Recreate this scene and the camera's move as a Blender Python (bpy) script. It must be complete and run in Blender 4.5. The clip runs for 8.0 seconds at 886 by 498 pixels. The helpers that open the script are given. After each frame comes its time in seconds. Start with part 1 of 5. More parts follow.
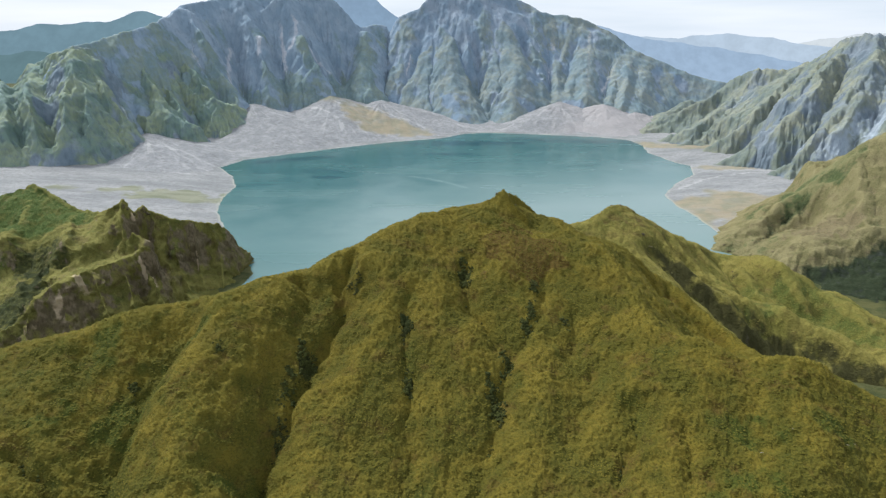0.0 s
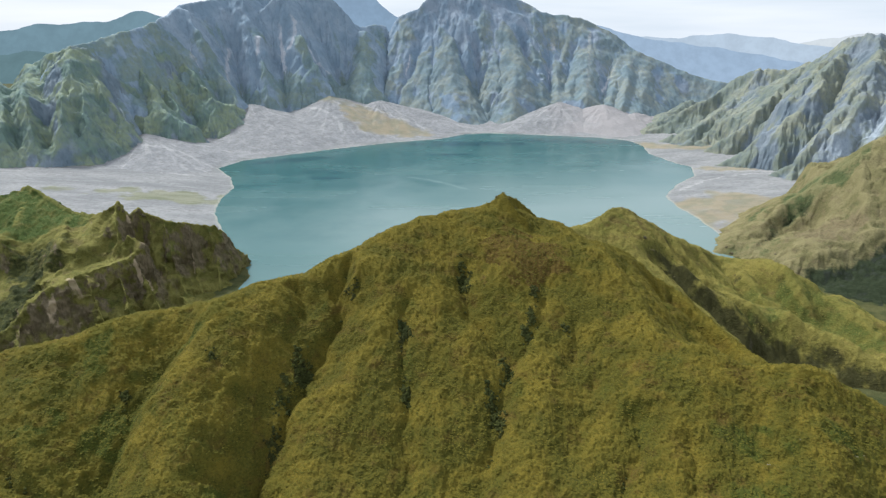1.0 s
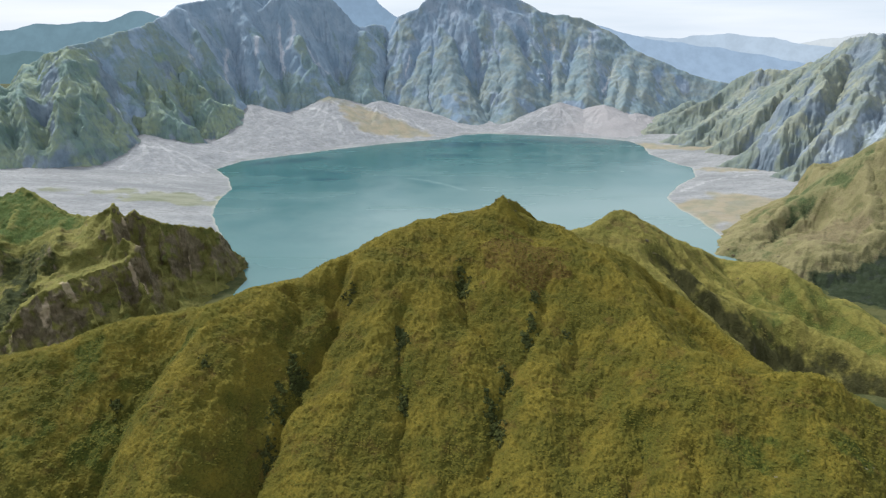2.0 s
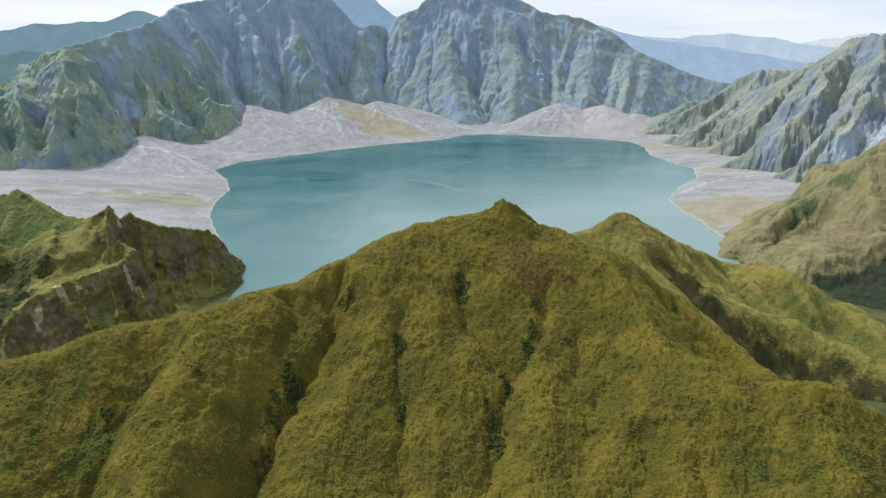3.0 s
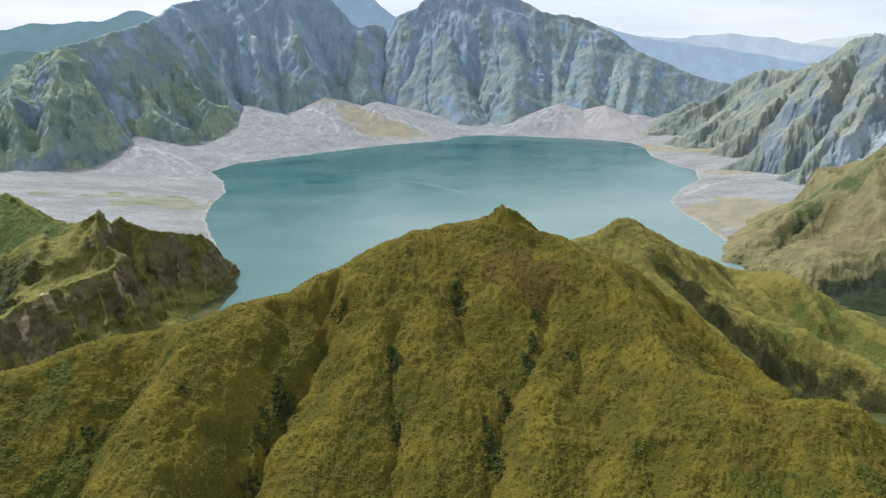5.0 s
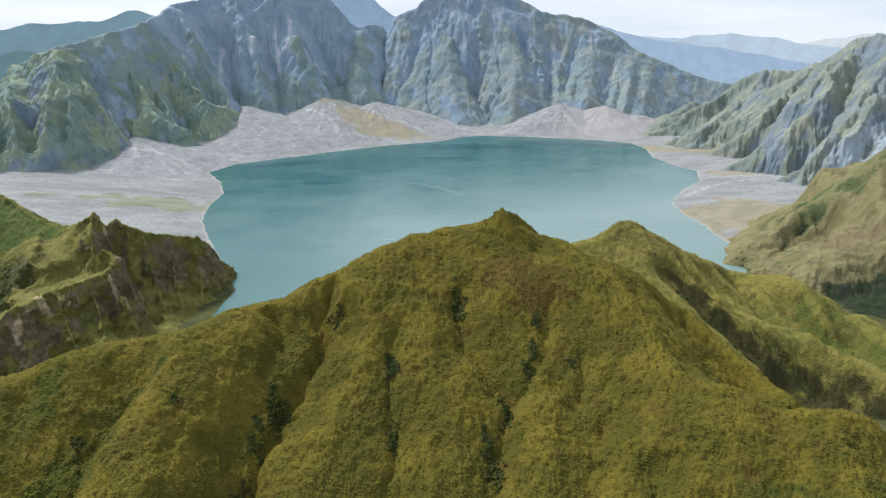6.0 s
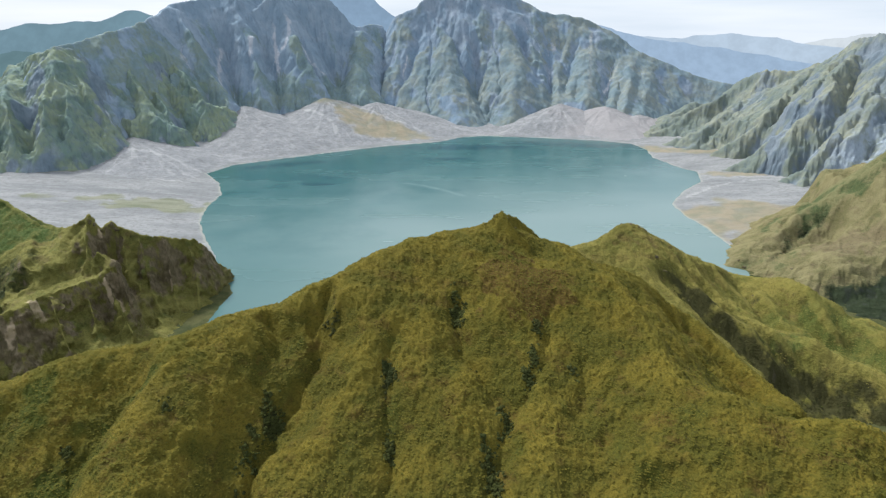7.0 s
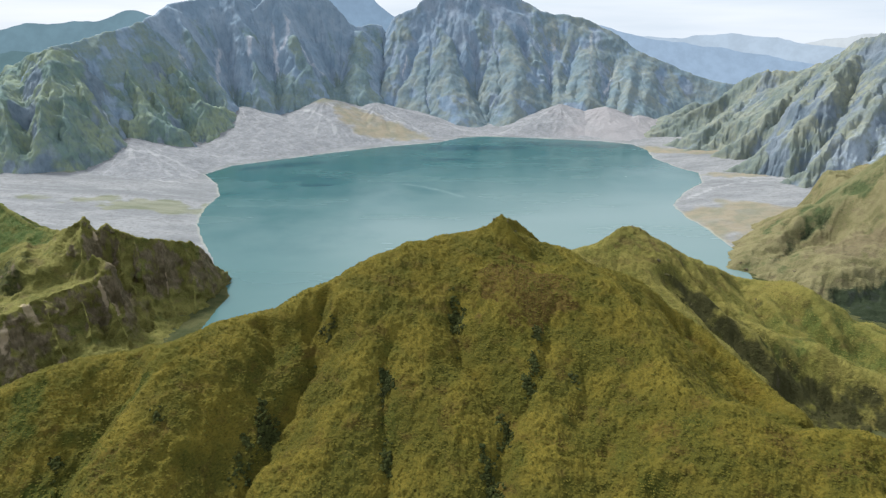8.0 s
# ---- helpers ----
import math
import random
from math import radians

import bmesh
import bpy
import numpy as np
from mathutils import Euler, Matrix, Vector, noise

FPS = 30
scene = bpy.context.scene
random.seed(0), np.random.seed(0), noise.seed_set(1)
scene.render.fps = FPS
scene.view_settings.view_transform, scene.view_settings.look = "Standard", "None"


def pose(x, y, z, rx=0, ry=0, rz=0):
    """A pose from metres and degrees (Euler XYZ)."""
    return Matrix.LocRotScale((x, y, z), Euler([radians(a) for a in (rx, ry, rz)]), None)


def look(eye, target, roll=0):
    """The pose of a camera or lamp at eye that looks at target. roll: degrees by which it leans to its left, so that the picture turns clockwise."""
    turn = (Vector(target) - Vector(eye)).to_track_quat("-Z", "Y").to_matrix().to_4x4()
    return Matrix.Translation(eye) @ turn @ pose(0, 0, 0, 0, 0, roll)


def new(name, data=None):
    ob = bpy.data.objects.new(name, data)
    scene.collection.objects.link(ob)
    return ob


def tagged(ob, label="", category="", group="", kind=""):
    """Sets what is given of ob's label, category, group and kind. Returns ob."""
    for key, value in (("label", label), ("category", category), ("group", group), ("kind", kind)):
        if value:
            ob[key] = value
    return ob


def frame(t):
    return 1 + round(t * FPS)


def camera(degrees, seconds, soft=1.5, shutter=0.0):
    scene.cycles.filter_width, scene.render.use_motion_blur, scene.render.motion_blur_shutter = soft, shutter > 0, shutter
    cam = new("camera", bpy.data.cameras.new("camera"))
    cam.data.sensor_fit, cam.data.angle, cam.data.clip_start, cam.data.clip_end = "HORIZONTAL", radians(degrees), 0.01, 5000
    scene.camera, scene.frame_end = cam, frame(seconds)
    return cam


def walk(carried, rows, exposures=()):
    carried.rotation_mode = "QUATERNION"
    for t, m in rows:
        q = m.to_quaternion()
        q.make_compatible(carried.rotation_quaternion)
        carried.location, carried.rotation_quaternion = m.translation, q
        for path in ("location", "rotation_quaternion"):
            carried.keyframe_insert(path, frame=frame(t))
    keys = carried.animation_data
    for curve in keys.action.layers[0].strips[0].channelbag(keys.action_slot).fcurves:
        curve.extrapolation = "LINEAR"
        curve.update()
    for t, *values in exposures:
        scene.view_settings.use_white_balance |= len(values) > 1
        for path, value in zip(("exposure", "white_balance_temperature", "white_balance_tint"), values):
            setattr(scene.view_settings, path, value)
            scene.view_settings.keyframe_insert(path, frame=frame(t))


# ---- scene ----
# Camera: a drone that flies level towards a crater lake; z = 0 is the lake's surface.
cam = camera(74.0, 8.0, soft=1.3)
EYE, TILT, FLIGHT = 481.0, -20.84, (11.7, 100.0, 39.5)
PATH = []
for k in range(33):
    t = k / 4
    u = t / 8
    s = u + 0.061 * u * (1 - u)
    PATH.append((t, pose(0, 0, EYE, TILT) @ pose(FLIGHT[0] * s, FLIGHT[1] * s, FLIGHT[2] * s, 90 - 0.053 * u, 0, -0.05 * u)))
walk(cam, PATH)

# ---- light: a bright, thinly overcast sky and a soft sun ----
SUN_ELEVATION, SUN_AZIMUTH = radians(45), radians(-47)   # azimuth from +y towards +x
world = bpy.data.worlds.new("overcast_sky")
scene.world = world
world.use_nodes = True
wn, wl = world.node_tree.nodes, world.node_tree.links
wn.clear()
w_out = wn.new("ShaderNodeOutputWorld")
w_bg = wn.new("ShaderNodeBackground")
w_sky = wn.new("ShaderNodeTexSky")
w_sky.sky_type, w_sky.sun_disc = "NISHITA", False
w_sky.sun_elevation, w_sky.sun_rotation = SUN_ELEVATION, SUN_AZIMUTH
w_sky.air_density, w_sky.dust_density = 1.0, 2.0
w_geo = wn.new("ShaderNodeTexCoord")
w_map = wn.new("ShaderNodeMapping")
w_map.inputs["Scale"].default_value = (1.2, 1.2, 14.0)
w_noise = wn.new("ShaderNodeTexNoise")
w_noise.inputs["Scale"].default_value, w_noise.inputs["Detail"].default_value = 2.2, 6.0
w_ramp = wn.new("ShaderNodeValToRGB")
w_ramp.color_ramp.elements[0].position, w_ramp.color_ramp.elements[0].color = 0.30, (7.2, 8.3, 9.6, 1)
w_ramp.color_ramp.elements[1].position, w_ramp.color_ramp.elements[1].color = 0.66, (9.1, 9.85, 10.8, 1)
w_mix = wn.new("ShaderNodeMix")
w_mix.data_type = "RGBA"
w_mix.inputs[0].default_value = 0.86
wl.new(w_geo.outputs["Generated"], w_map.inputs[0])
wl.new(w_map.outputs[0], w_noise.inputs["Vector"])
wl.new(w_noise.outputs["Fac"], w_ramp.inputs[0])
wl.new(w_sky.outputs[0], w_mix.inputs[6])
wl.new(w_ramp.outputs[0], w_mix.inputs[7])
wl.new(w_mix.outputs[2], w_bg.inputs[0])
w_bg.inputs[1].default_value = 0.11
wl.new(w_bg.outputs[0], w_out.inputs[0])

sun_data = bpy.data.lights.new("sun", "SUN")
sun_data.energy, sun_data.angle, sun_data.color = 4.7, radians(6), (0.955, 0.965, 0.95)
sun = new("sun", sun_data)
sun_from = Vector((math.sin(SUN_AZIMUTH) * math.cos(SUN_ELEVATION), math.cos(SUN_AZIMUTH) * math.cos(SUN_ELEVATION), math.sin(SUN_ELEVATION)))
sun.matrix_world = look(sun_from * 3000, (0, 0, 0))


# ---- noise and shape tools ----
def lattice(ix, iy, seed):
    h = (ix.astype(np.int64) * 374761393 + iy.astype(np.int64) * 668265263 + seed * 974634777) & 0xFFFFFFFF
    h = ((h ^ (h >> 13)) * 1274126177) & 0xFFFFFFFF
    return (h ^ (h >> 16)).astype(np.float64) * (2 * math.pi / 4294967296.0)


def gradient_noise(x, y, seed=0):
    """Smooth noise of about -1 to 1 with cells of size 1."""
    fx, fy = np.floor(x), np.floor(y)
    dx, dy = x - fx, y - fy
    ux, uy = dx * dx * dx * (dx * (dx * 6 - 15) + 10), dy * dy * dy * (dy * (dy * 6 - 15) + 10)
    out = 0
    for cx in (0, 1):
        for cy in (0, 1):
            a = lattice(fx + cx, fy + cy, seed)
            g = np.cos(a) * (dx - cx) + np.sin(a) * (dy - cy)
            out = out + g * (ux if cx else 1 - ux) * (uy if cy else 1 - uy)
    return out * 1.5


def layered(x, y, size, octaves=4, seed=0, fall=0.5):
    out, amp = 0, 1.0
    for n in range(octaves):
        out = out + amp * gradient_noise(x / size, y / size, seed + n)
        size, amp = size / 2.03, amp * fall
    return out


def ribbed(x, y, size, octaves=3, seed=0, fall=0.5):
    """Sharp crests at 0 and rounded hollows down to about -1."""
    out, amp = 0, 1.0
    for n in range(octaves):
        out = out - amp * np.abs(gradient_noise(x / size, y / size, seed + n)) * 1.4
        size, amp = size / 2.1, amp * fall
    return out


def step01(a, b, v):
    u = np.clip((v - a) / (b - a), 0, 1)
    return u * u * (3 - 2 * u)


def swept(points, each=6):
    """A smooth line through the points."""
    p = np.array(points, float)
    p = np.vstack([2 * p[0] - p[1], p, 2 * p[-1] - p[-2]])
    out = []
    for a, b, c, d in zip(p[:-3], p[1:-2], p[2:-1], p[3:]):
        for k in range(each):
            u = k / each
            out.append(0.5 * (2 * b + (c - a) * u + (2 * a - 5 * b + 4 * c - d) * u * u + (3 * b - a - 3 * c + d) * u ** 3))
    out.append(p[-2])
    return np.array(out)


def along(x, y, line):
    """For each place: its distance from a line, which side it is on (1: to the right of the line's way), how far along, the line's height there, and the line's length."""
    shape = x.shape
    x, y = x.ravel().astype(np.float32), y.ravel().astype(np.float32)
    line = np.asarray(line, np.float32)
    a, e = line[:-1], np.diff(line, axis=0)
    size = np.hypot(e[:, 0], e[:, 1]) + 1e-6
    start = np.r_[0, np.cumsum(size)[:-1]]
    best, which, share = np.full(x.shape, 1e18, np.float32), np.zeros(x.shape, np.int32), np.zeros(x.shape, np.float32)
    for k in range(len(a)):
        ox, oy = x - a[k, 0], y - a[k, 1]
        u = np.clip((ox * e[k, 0] + oy * e[k, 1]) / size[k] ** 2, 0, 1)
        ox -= u * e[k, 0]
        oy -= u * e[k, 1]
        d2 = ox * ox + oy * oy
        near = d2 < best
        best[near], which[near], share[near] = d2[near], k, u[near]
    side = np.sign((x - a[which, 0]) * e[which, 1] - (y - a[which, 1]) * e[which, 0])
    far = start[which] + share * size[which]
    value = a[which, 2] + share * e[which, 2] if line.shape[1] > 2 else np.zeros(x.shape)
    return (np.sqrt(best).astype(float).reshape(shape), side.reshape(shape), far.astype(float).reshape(shape), value.astype(float).reshape(shape), float(size.sum()))


def crest(x, y, points, right, left, round_off=10.0, flute=0.0, flute_size=120.0, seed=0, each=3, warp=25.0):
    """A ridge with the given crest. right, left: (steepness near the crest, steepness further down, reach of the first) of its two sides."""
    line = swept(points, each)
    wx, wy = x + warp * layered(x, y, 160, 3, seed + 50), y + warp * layered(x, y, 160, 3, seed + 60)
    d, side, far, top, run = along(wx, wy, line)
    d = np.sqrt(d * d + round_off ** 2) - round_off
    drop = 0
    for sign, (first, later, reach) in ((1, right), (-1, left)):
        drop = np.where(side * sign >= 0, later * d + (first - later) * reach * (1 - np.exp(-d / reach)), drop)
    for tip, inner in ((line[0], line[1]), (line[-1], line[-2])):
        out = (tip - inner)[:2] / np.linalg.norm((tip - inner)[:2])
        past = np.maximum((wx - tip[0]) * out[0] + (wy - tip[1]) * out[1], 0) * (np.hypot(wx - tip[0], wy - tip[1]) < d + round_off + 2)
        drop = drop + past * max(right[0], left[0])
    z = top - drop
    if flute:
        bend = far + 0.35 * flute_size * layered(x, y, flute_size * 1.6, 2, seed + 9)
        z = z + flute * step01(0, flute_size * 1.1, d) * (0.45 + ribbed(bend, d * 0.22 + 900 * (side > 0), flute_size, 4, seed, 0.52))
    return z


def hollow(x, y, points, width, depth, sharp=1.2, each=4, warp=5.0):
    """A gully along the points, widest in its middle stretch."""
    line = swept(points, each)
    room = width + 3 * warp
    near = (x > line[:, 0].min() - room) & (x < line[:, 0].max() + room) & (y > line[:, 1].min() - room) & (y < line[:, 1].max() + room)
    out = np.zeros(x.shape)
    px, py = x[near], y[near]
    if not len(px):
        return out
    wx, wy = px + warp * layered(px, py, 30, 3, 71), py + warp * layered(px, py, 30, 3, 77)
    d, side, far, top, run = along(wx, wy, line)
    ends = step01(0, 0.18 * run, far) * (0.35 + 0.65 * step01(0, 0.12 * run, run - far))
    out[near] = depth * ends * np.clip(1 - d / width, 0, 1) ** sharp
    return out


def merged(a, b, soft):
    h = np.clip(0.5 + 0.5 * (a - b) / soft, 0, 1)
    return b + (a - b) * h + soft * h * (1 - h)


def spot(x, y, cx, cy, rx, ry, turn=0.0, rough=0.35, seed=5):
    c, s = math.cos(radians(turn)), math.sin(radians(turn))
    ux, uy = ((x - cx) * c + (y - cy) * s) / rx, (-(x - cx) * s + (y - cy) * c) / ry
    return step01(1.25, 0.65, np.hypot(ux, uy) + rough * layered(x, y, 0.6 * (rx + ry) / 2, 4, seed))


def fan_grid(turn_from, turn_to, turn_steps, near, far, steps):
    """Places on rings about the origin; bearings in degrees from +y towards +x."""
    return rings(np.linspace(turn_from, turn_to, turn_steps), near * (far / near) ** np.linspace(0, 1, steps))


def rings(bearings, reach):
    turn = np.radians(bearings)
    r, a = np.meshgrid(reach, turn, indexing="ij")
    return r * np.sin(a), r * np.cos(a)


def eased(z, rows, cols, times=2):
    """The heights of a grid with its creases worn down."""
    for _ in range(times):
        for axis, reach in ((0, rows), (1, cols)):
            pad = [(0, 0), (0, 0)]
            pad[axis] = (reach + 1, reach)
            total = np.cumsum(np.pad(z, pad, mode="edge"), axis=axis)
            n = 2 * reach + 1
            z = (total[n:] - total[:-n] if axis == 0 else total[:, n:] - total[:, :-n]) / n
    return z


def sheet(name, x, y, z, material, keep=None, layers=None, parent=None):
    """A land surface over a grid of places. keep: which corners are wanted. layers: named values per corner for the material."""
    rows, cols = x.shape
    co = np.stack([x, y, z], -1).reshape(-1, 3)
    i = np.arange(rows * cols).reshape(rows, cols)
    quad = np.stack([i[:-1, :-1], i[:-1, 1:], i[1:, 1:], i[1:, :-1]], -1).reshape(-1, 4)
    if keep is not None:
        quad = quad[keep.reshape(-1)[quad].any(1)]
    used = np.unique(quad)
    back = np.zeros(rows * cols, np.int64)
    back[used] = np.arange(len(used))
    quad, co = back[quad][:, ::-1], co[used]
    mesh = bpy.data.meshes.new(name)
    mesh.vertices.add(len(co))
    mesh.vertices.foreach_set("co", co.astype(np.float32).ravel())
    mesh.loops.add(quad.size)
    mesh.loops.foreach_set("vertex_index", quad.astype(np.int32).ravel())
    mesh.polygons.add(len(quad))
    mesh.polygons.foreach_set("loop_start", np.arange(0, quad.size, 4, dtype=np.int32))
    mesh.polygons.foreach_set("use_smooth", np.ones(len(quad), bool))
    for key, value in (layers or {}).items():
        layer = mesh.attributes.new(key, "FLOAT", "POINT")
        layer.data.foreach_set("value", np.clip(value, 0, 1).reshape(-1)[used].astype(np.float32))
    mesh.update(calc_edges=True)
    mesh.materials.append(material)
    ob = new(name, mesh)
    ob.parent = parent
    return ob


def steepness(x, y, z):
    """The tangent of the slope at each corner of a grid."""
    def diff(v, axis):
        return np.gradient(v, axis=axis)
    xi, xj, yi, yj, zi, zj = diff(x, 0), diff(x, 1), diff(y, 0), diff(y, 1), diff(z, 0), diff(z, 1)
    det = xi * yj - xj * yi
    det = np.where(np.abs(det) < 1e-9, 1e-9, det)
    gx, gy = (zi * yj - zj * yi) / det, (xi * zj - xj * zi) / det
    return np.hypot(gx, gy)


def weathered(x, y, z, amount, size, seed, steep=(0.6, 1.3)):
    """Steep faces pushed in and out sideways: buttresses, ledges and broken rock. Gives the new x and y."""
    soft = eased(z, 2, 3)
    xi, xj, yi, yj = np.gradient(x, axis=0), np.gradient(x, axis=1), np.gradient(y, axis=0), np.gradient(y, axis=1)
    zi, zj = np.gradient(soft, axis=0), np.gradient(soft, axis=1)
    det = xi * yj - xj * yi
    det = np.where(np.abs(det) < 1e-9, 1e-9, det)
    gx, gy = (zi * yj - zj * yi) / det, (xi * zj - xj * zi) / det
    slope = np.hypot(gx, gy) + 1e-6
    push = layered(0.9 * x - 0.5 * y, 0.6 * z, size, 4, seed, 0.6) + 0.5 * ribbed(0.5 * x + 0.9 * y, 1.1 * z + 0.4 * x, 0.7 * size, 3, seed + 7, 0.6)
    push = amount * push * step01(*steep, slope)
    return x - push * gx / slope, y - push * gy / slope


def eroded(x, y, z, floor, times=14, cut=0.02, limit=1.7):
    """Land worn by running water: gullies cut along the ways that rain would take, and too steep banks slump. Also gives the log of the area drained."""
    rows, cols = z.shape
    z = np.maximum(z, floor - 30)
    ways = [(a, b) for a in (-1, 0, 1) for b in (-1, 0, 1) if (a, b) != (0, 0)]

    def beside(v, a, b, edge):
        return np.pad(v, 1, constant_values=edge)[1 + a:rows + 1 + a, 1 + b:cols + 1 + b]
    own = np.arange(rows * cols).reshape(rows, cols)
    gaps = [np.hypot(x - beside(x, a, b, 1e7), y - beside(y, a, b, 1e7)) for a, b in ways]
    cell = np.abs(np.gradient(x, axis=1) * np.gradient(y, axis=0) - np.gradient(x, axis=0) * np.gradient(y, axis=1))
    live = (z > floor - 20).ravel()
    wet = cell
    for _ in range(times):
        best, to, gap = np.zeros(z.shape), own.copy(), np.ones(z.shape)
        lowest = np.full(z.shape, 1e9)
        for (a, b), d in zip(ways, gaps):
            other = beside(z, a, b, 1e9)
            fall = (z - other) / d
            more = fall > best
            best, gap = np.where(more, fall, best), np.where(more, d, gap)
            to = np.where(more, own + a * cols + b, to)
            lowest = np.minimum(lowest, other)
        order = np.argsort(-z.ravel(), kind="stable")
        order = order[live[order]].tolist()
        area, onward = cell.ravel().tolist(), to.ravel().tolist()
        for i in order:
            j = onward[i]
            if j != i:
                area[j] += area[i]
        wet = np.array(area).reshape(rows, cols)
        z = z - np.minimum(cut * np.sqrt(wet) * best, 0.5 * best * gap) * (z > floor - 10)
        z = np.where((best == 0) & (lowest < 1e8), lowest + 0.02, z)
        for _ in range(2):
            for (a, b), d in zip(ways, gaps):
                z = np.minimum(z, beside(z, a, b, 1e9) + limit * d)
    return z, np.log(wet)


# ---- materials ----
class Nodes:
    """Shortcuts for building one material's nodes."""

    def __init__(self, name):
        self.mat = bpy.data.materials.new(name)
        self.mat.use_nodes = True
        self.tree = self.mat.node_tree
        self.bsdf = self.tree.nodes["Principled BSDF"]
        self.place = self.add("ShaderNodeNewGeometry").outputs["Position"]

    def add(self, kind):
        return self.tree.nodes.new(kind)

    def link(self, a, b):
        self.tree.links.new(a, b)

    def noise(self, size, detail=4.0, stretch=(1, 1, 1), rough=0.55, vector=None):
        m = self.add("ShaderNodeMapping")
        m.inputs["Scale"].default_value = tuple(k / size for k in stretch)
        self.link(vector or self.place, m.inputs[0])
        n = self.add("ShaderNodeTexNoise")
        n.inputs["Scale"].default_value, n.inputs["Detail"].default_value, n.inputs["Roughness"].default_value = 1.0, detail, rough
        self.link(m.outputs[0], n.inputs["Vector"])
        return n.outputs["Fac"]

    def ramp(self, value, low, high, a=0.0, b=1.0):
        r = self.add("ShaderNodeMapRange")
        r.inputs[1].default_value, r.inputs[2].default_value, r.inputs[3].default_value, r.inputs[4].default_value = low, high, a, b
        r.interpolation_type = "SMOOTHSTEP"
        self.link(value, r.inputs[0])
        return r.outputs[0]

    def mix(self, factor, a, b):
        m = self.add("ShaderNodeMix")
        m.data_type = "RGBA"
        for slot, v in ((m.inputs[0], factor), (m.inputs[6], a), (m.inputs[7], b)):
            if isinstance(v, tuple):
                slot.default_value = (*v, 1)
            elif isinstance(v, (int, float)):
                slot.default_value = v
            else:
                self.link(v, slot)
        return m.outputs[2]

    def math(self, op, a, b):
        m = self.add("ShaderNodeMath")
        m.operation = op
        for slot, v in ((m.inputs[0], a), (m.inputs[1], b)):
            if isinstance(v, (int, float)):
                slot.default_value = v
            else:
                self.link(v, slot)
        return m.outputs[0]

    def layer(self, name):
        a = self.add("ShaderNodeAttribute")
        a.attribute_name = name
        return a.outputs["Fac"]

    def edge(self, name, rough, size, low=0.35, high=0.65):
        """A layer of the mesh with an edge frayed by noise."""
        n = self.noise(size, 5.0)
        v = self.math("ADD", self.layer(name), self.math("MULTIPLY", self.math("SUBTRACT", n, 0.5), rough))
        return self.ramp(v, low, high)

    def finish(self, colour, rough=0.9, bumps=(), spec=0.08):
        self.link(colour, self.bsdf.inputs["Base Color"])
        self.bsdf.inputs["Roughness"].default_value = rough
        self.bsdf.inputs["Specular IOR Level"].default_value = spec
        last = None
        for height, strength, metres in bumps:
            b = self.add("ShaderNodeBump")
            b.inputs["Strength"].default_value, b.inputs["Distance"].default_value = strength, metres
            self.link(height, b.inputs["Height"])
            if last:
                self.link(last, b.inputs["Normal"])
            last = b.outputs[0]
        if last:
            self.link(last, self.bsdf.inputs["Normal"])
        return self.mat


def grass_material(name, olive, gold, brown, green, dark, rock_a, rock_b):
    """Rough tussock grass: patches of gold, brown and fresh green, dark scrub and painted shade in the gullies, ribs
    brightened as if lit, bare rock where it is steep.
    """
    n = Nodes(name)
    c = n.mix(n.ramp(n.noise(38, 5), 0.40, 0.62), olive, gold)
    c = n.mix(n.math("MULTIPLY", n.ramp(n.noise(26, 4, (1, 1, 1.7)), 0.52, 0.70), 0.75), c, brown)
    c = n.mix(n.math("MULTIPLY", n.ramp(n.noise(55, 5, (1.3, 1, 1)), 0.55, 0.72), 0.7), c, green)
    c = n.mix(n.edge("dry", 0.7, 14), c, brown)
    c = n.mix(n.edge("fresh", 0.7, 18), c, green)
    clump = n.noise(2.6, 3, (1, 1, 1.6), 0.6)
    # Clump hollows are darkened and tops brightened: fine shading put into the colour.
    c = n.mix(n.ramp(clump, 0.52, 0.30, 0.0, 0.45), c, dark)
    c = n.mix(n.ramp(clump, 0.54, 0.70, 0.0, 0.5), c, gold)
    # Convex ribs turn brighter gold: rim light on the crests, put into the colour.
    c = n.mix(n.math("MULTIPLY", n.edge("lit_rib", 0.9, 12, 0.2, 0.95), 0.45), c, tuple(1.15 * k for k in gold))
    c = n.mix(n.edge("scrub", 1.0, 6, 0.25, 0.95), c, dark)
    rock = n.mix(n.ramp(n.noise(17, 7, (1, 1, 0.6), 0.62), 0.36, 0.66), rock_a, rock_b)
    rock = n.mix(n.ramp(n.noise(4, 4, (1, 1, 0.4)), 0.56, 0.36, 0.0, 0.5), rock, tuple(0.5 * k for k in rock_a))
    rock = n.mix(n.ramp(n.noise(30, 5, (1, 1, 0.5)), 0.64, 0.74, 0.0, 0.7), rock, tuple(1.9 * k for k in rock_b))
    c = n.mix(n.math("MULTIPLY", n.edge("rock", 1.5, 13, 0.25, 0.95), 0.85), c, rock)
    c = n.mix(n.math("MULTIPLY", n.edge("bare", 1.3, 6, 0.3, 1.0), 0.65), c, tuple(2.4 * k for k in rock_b))
    return n.finish(c, 0.92, ((n.noise(6.5, 4), 0.9, 2.6), (clump, 1.0, 1.8)))


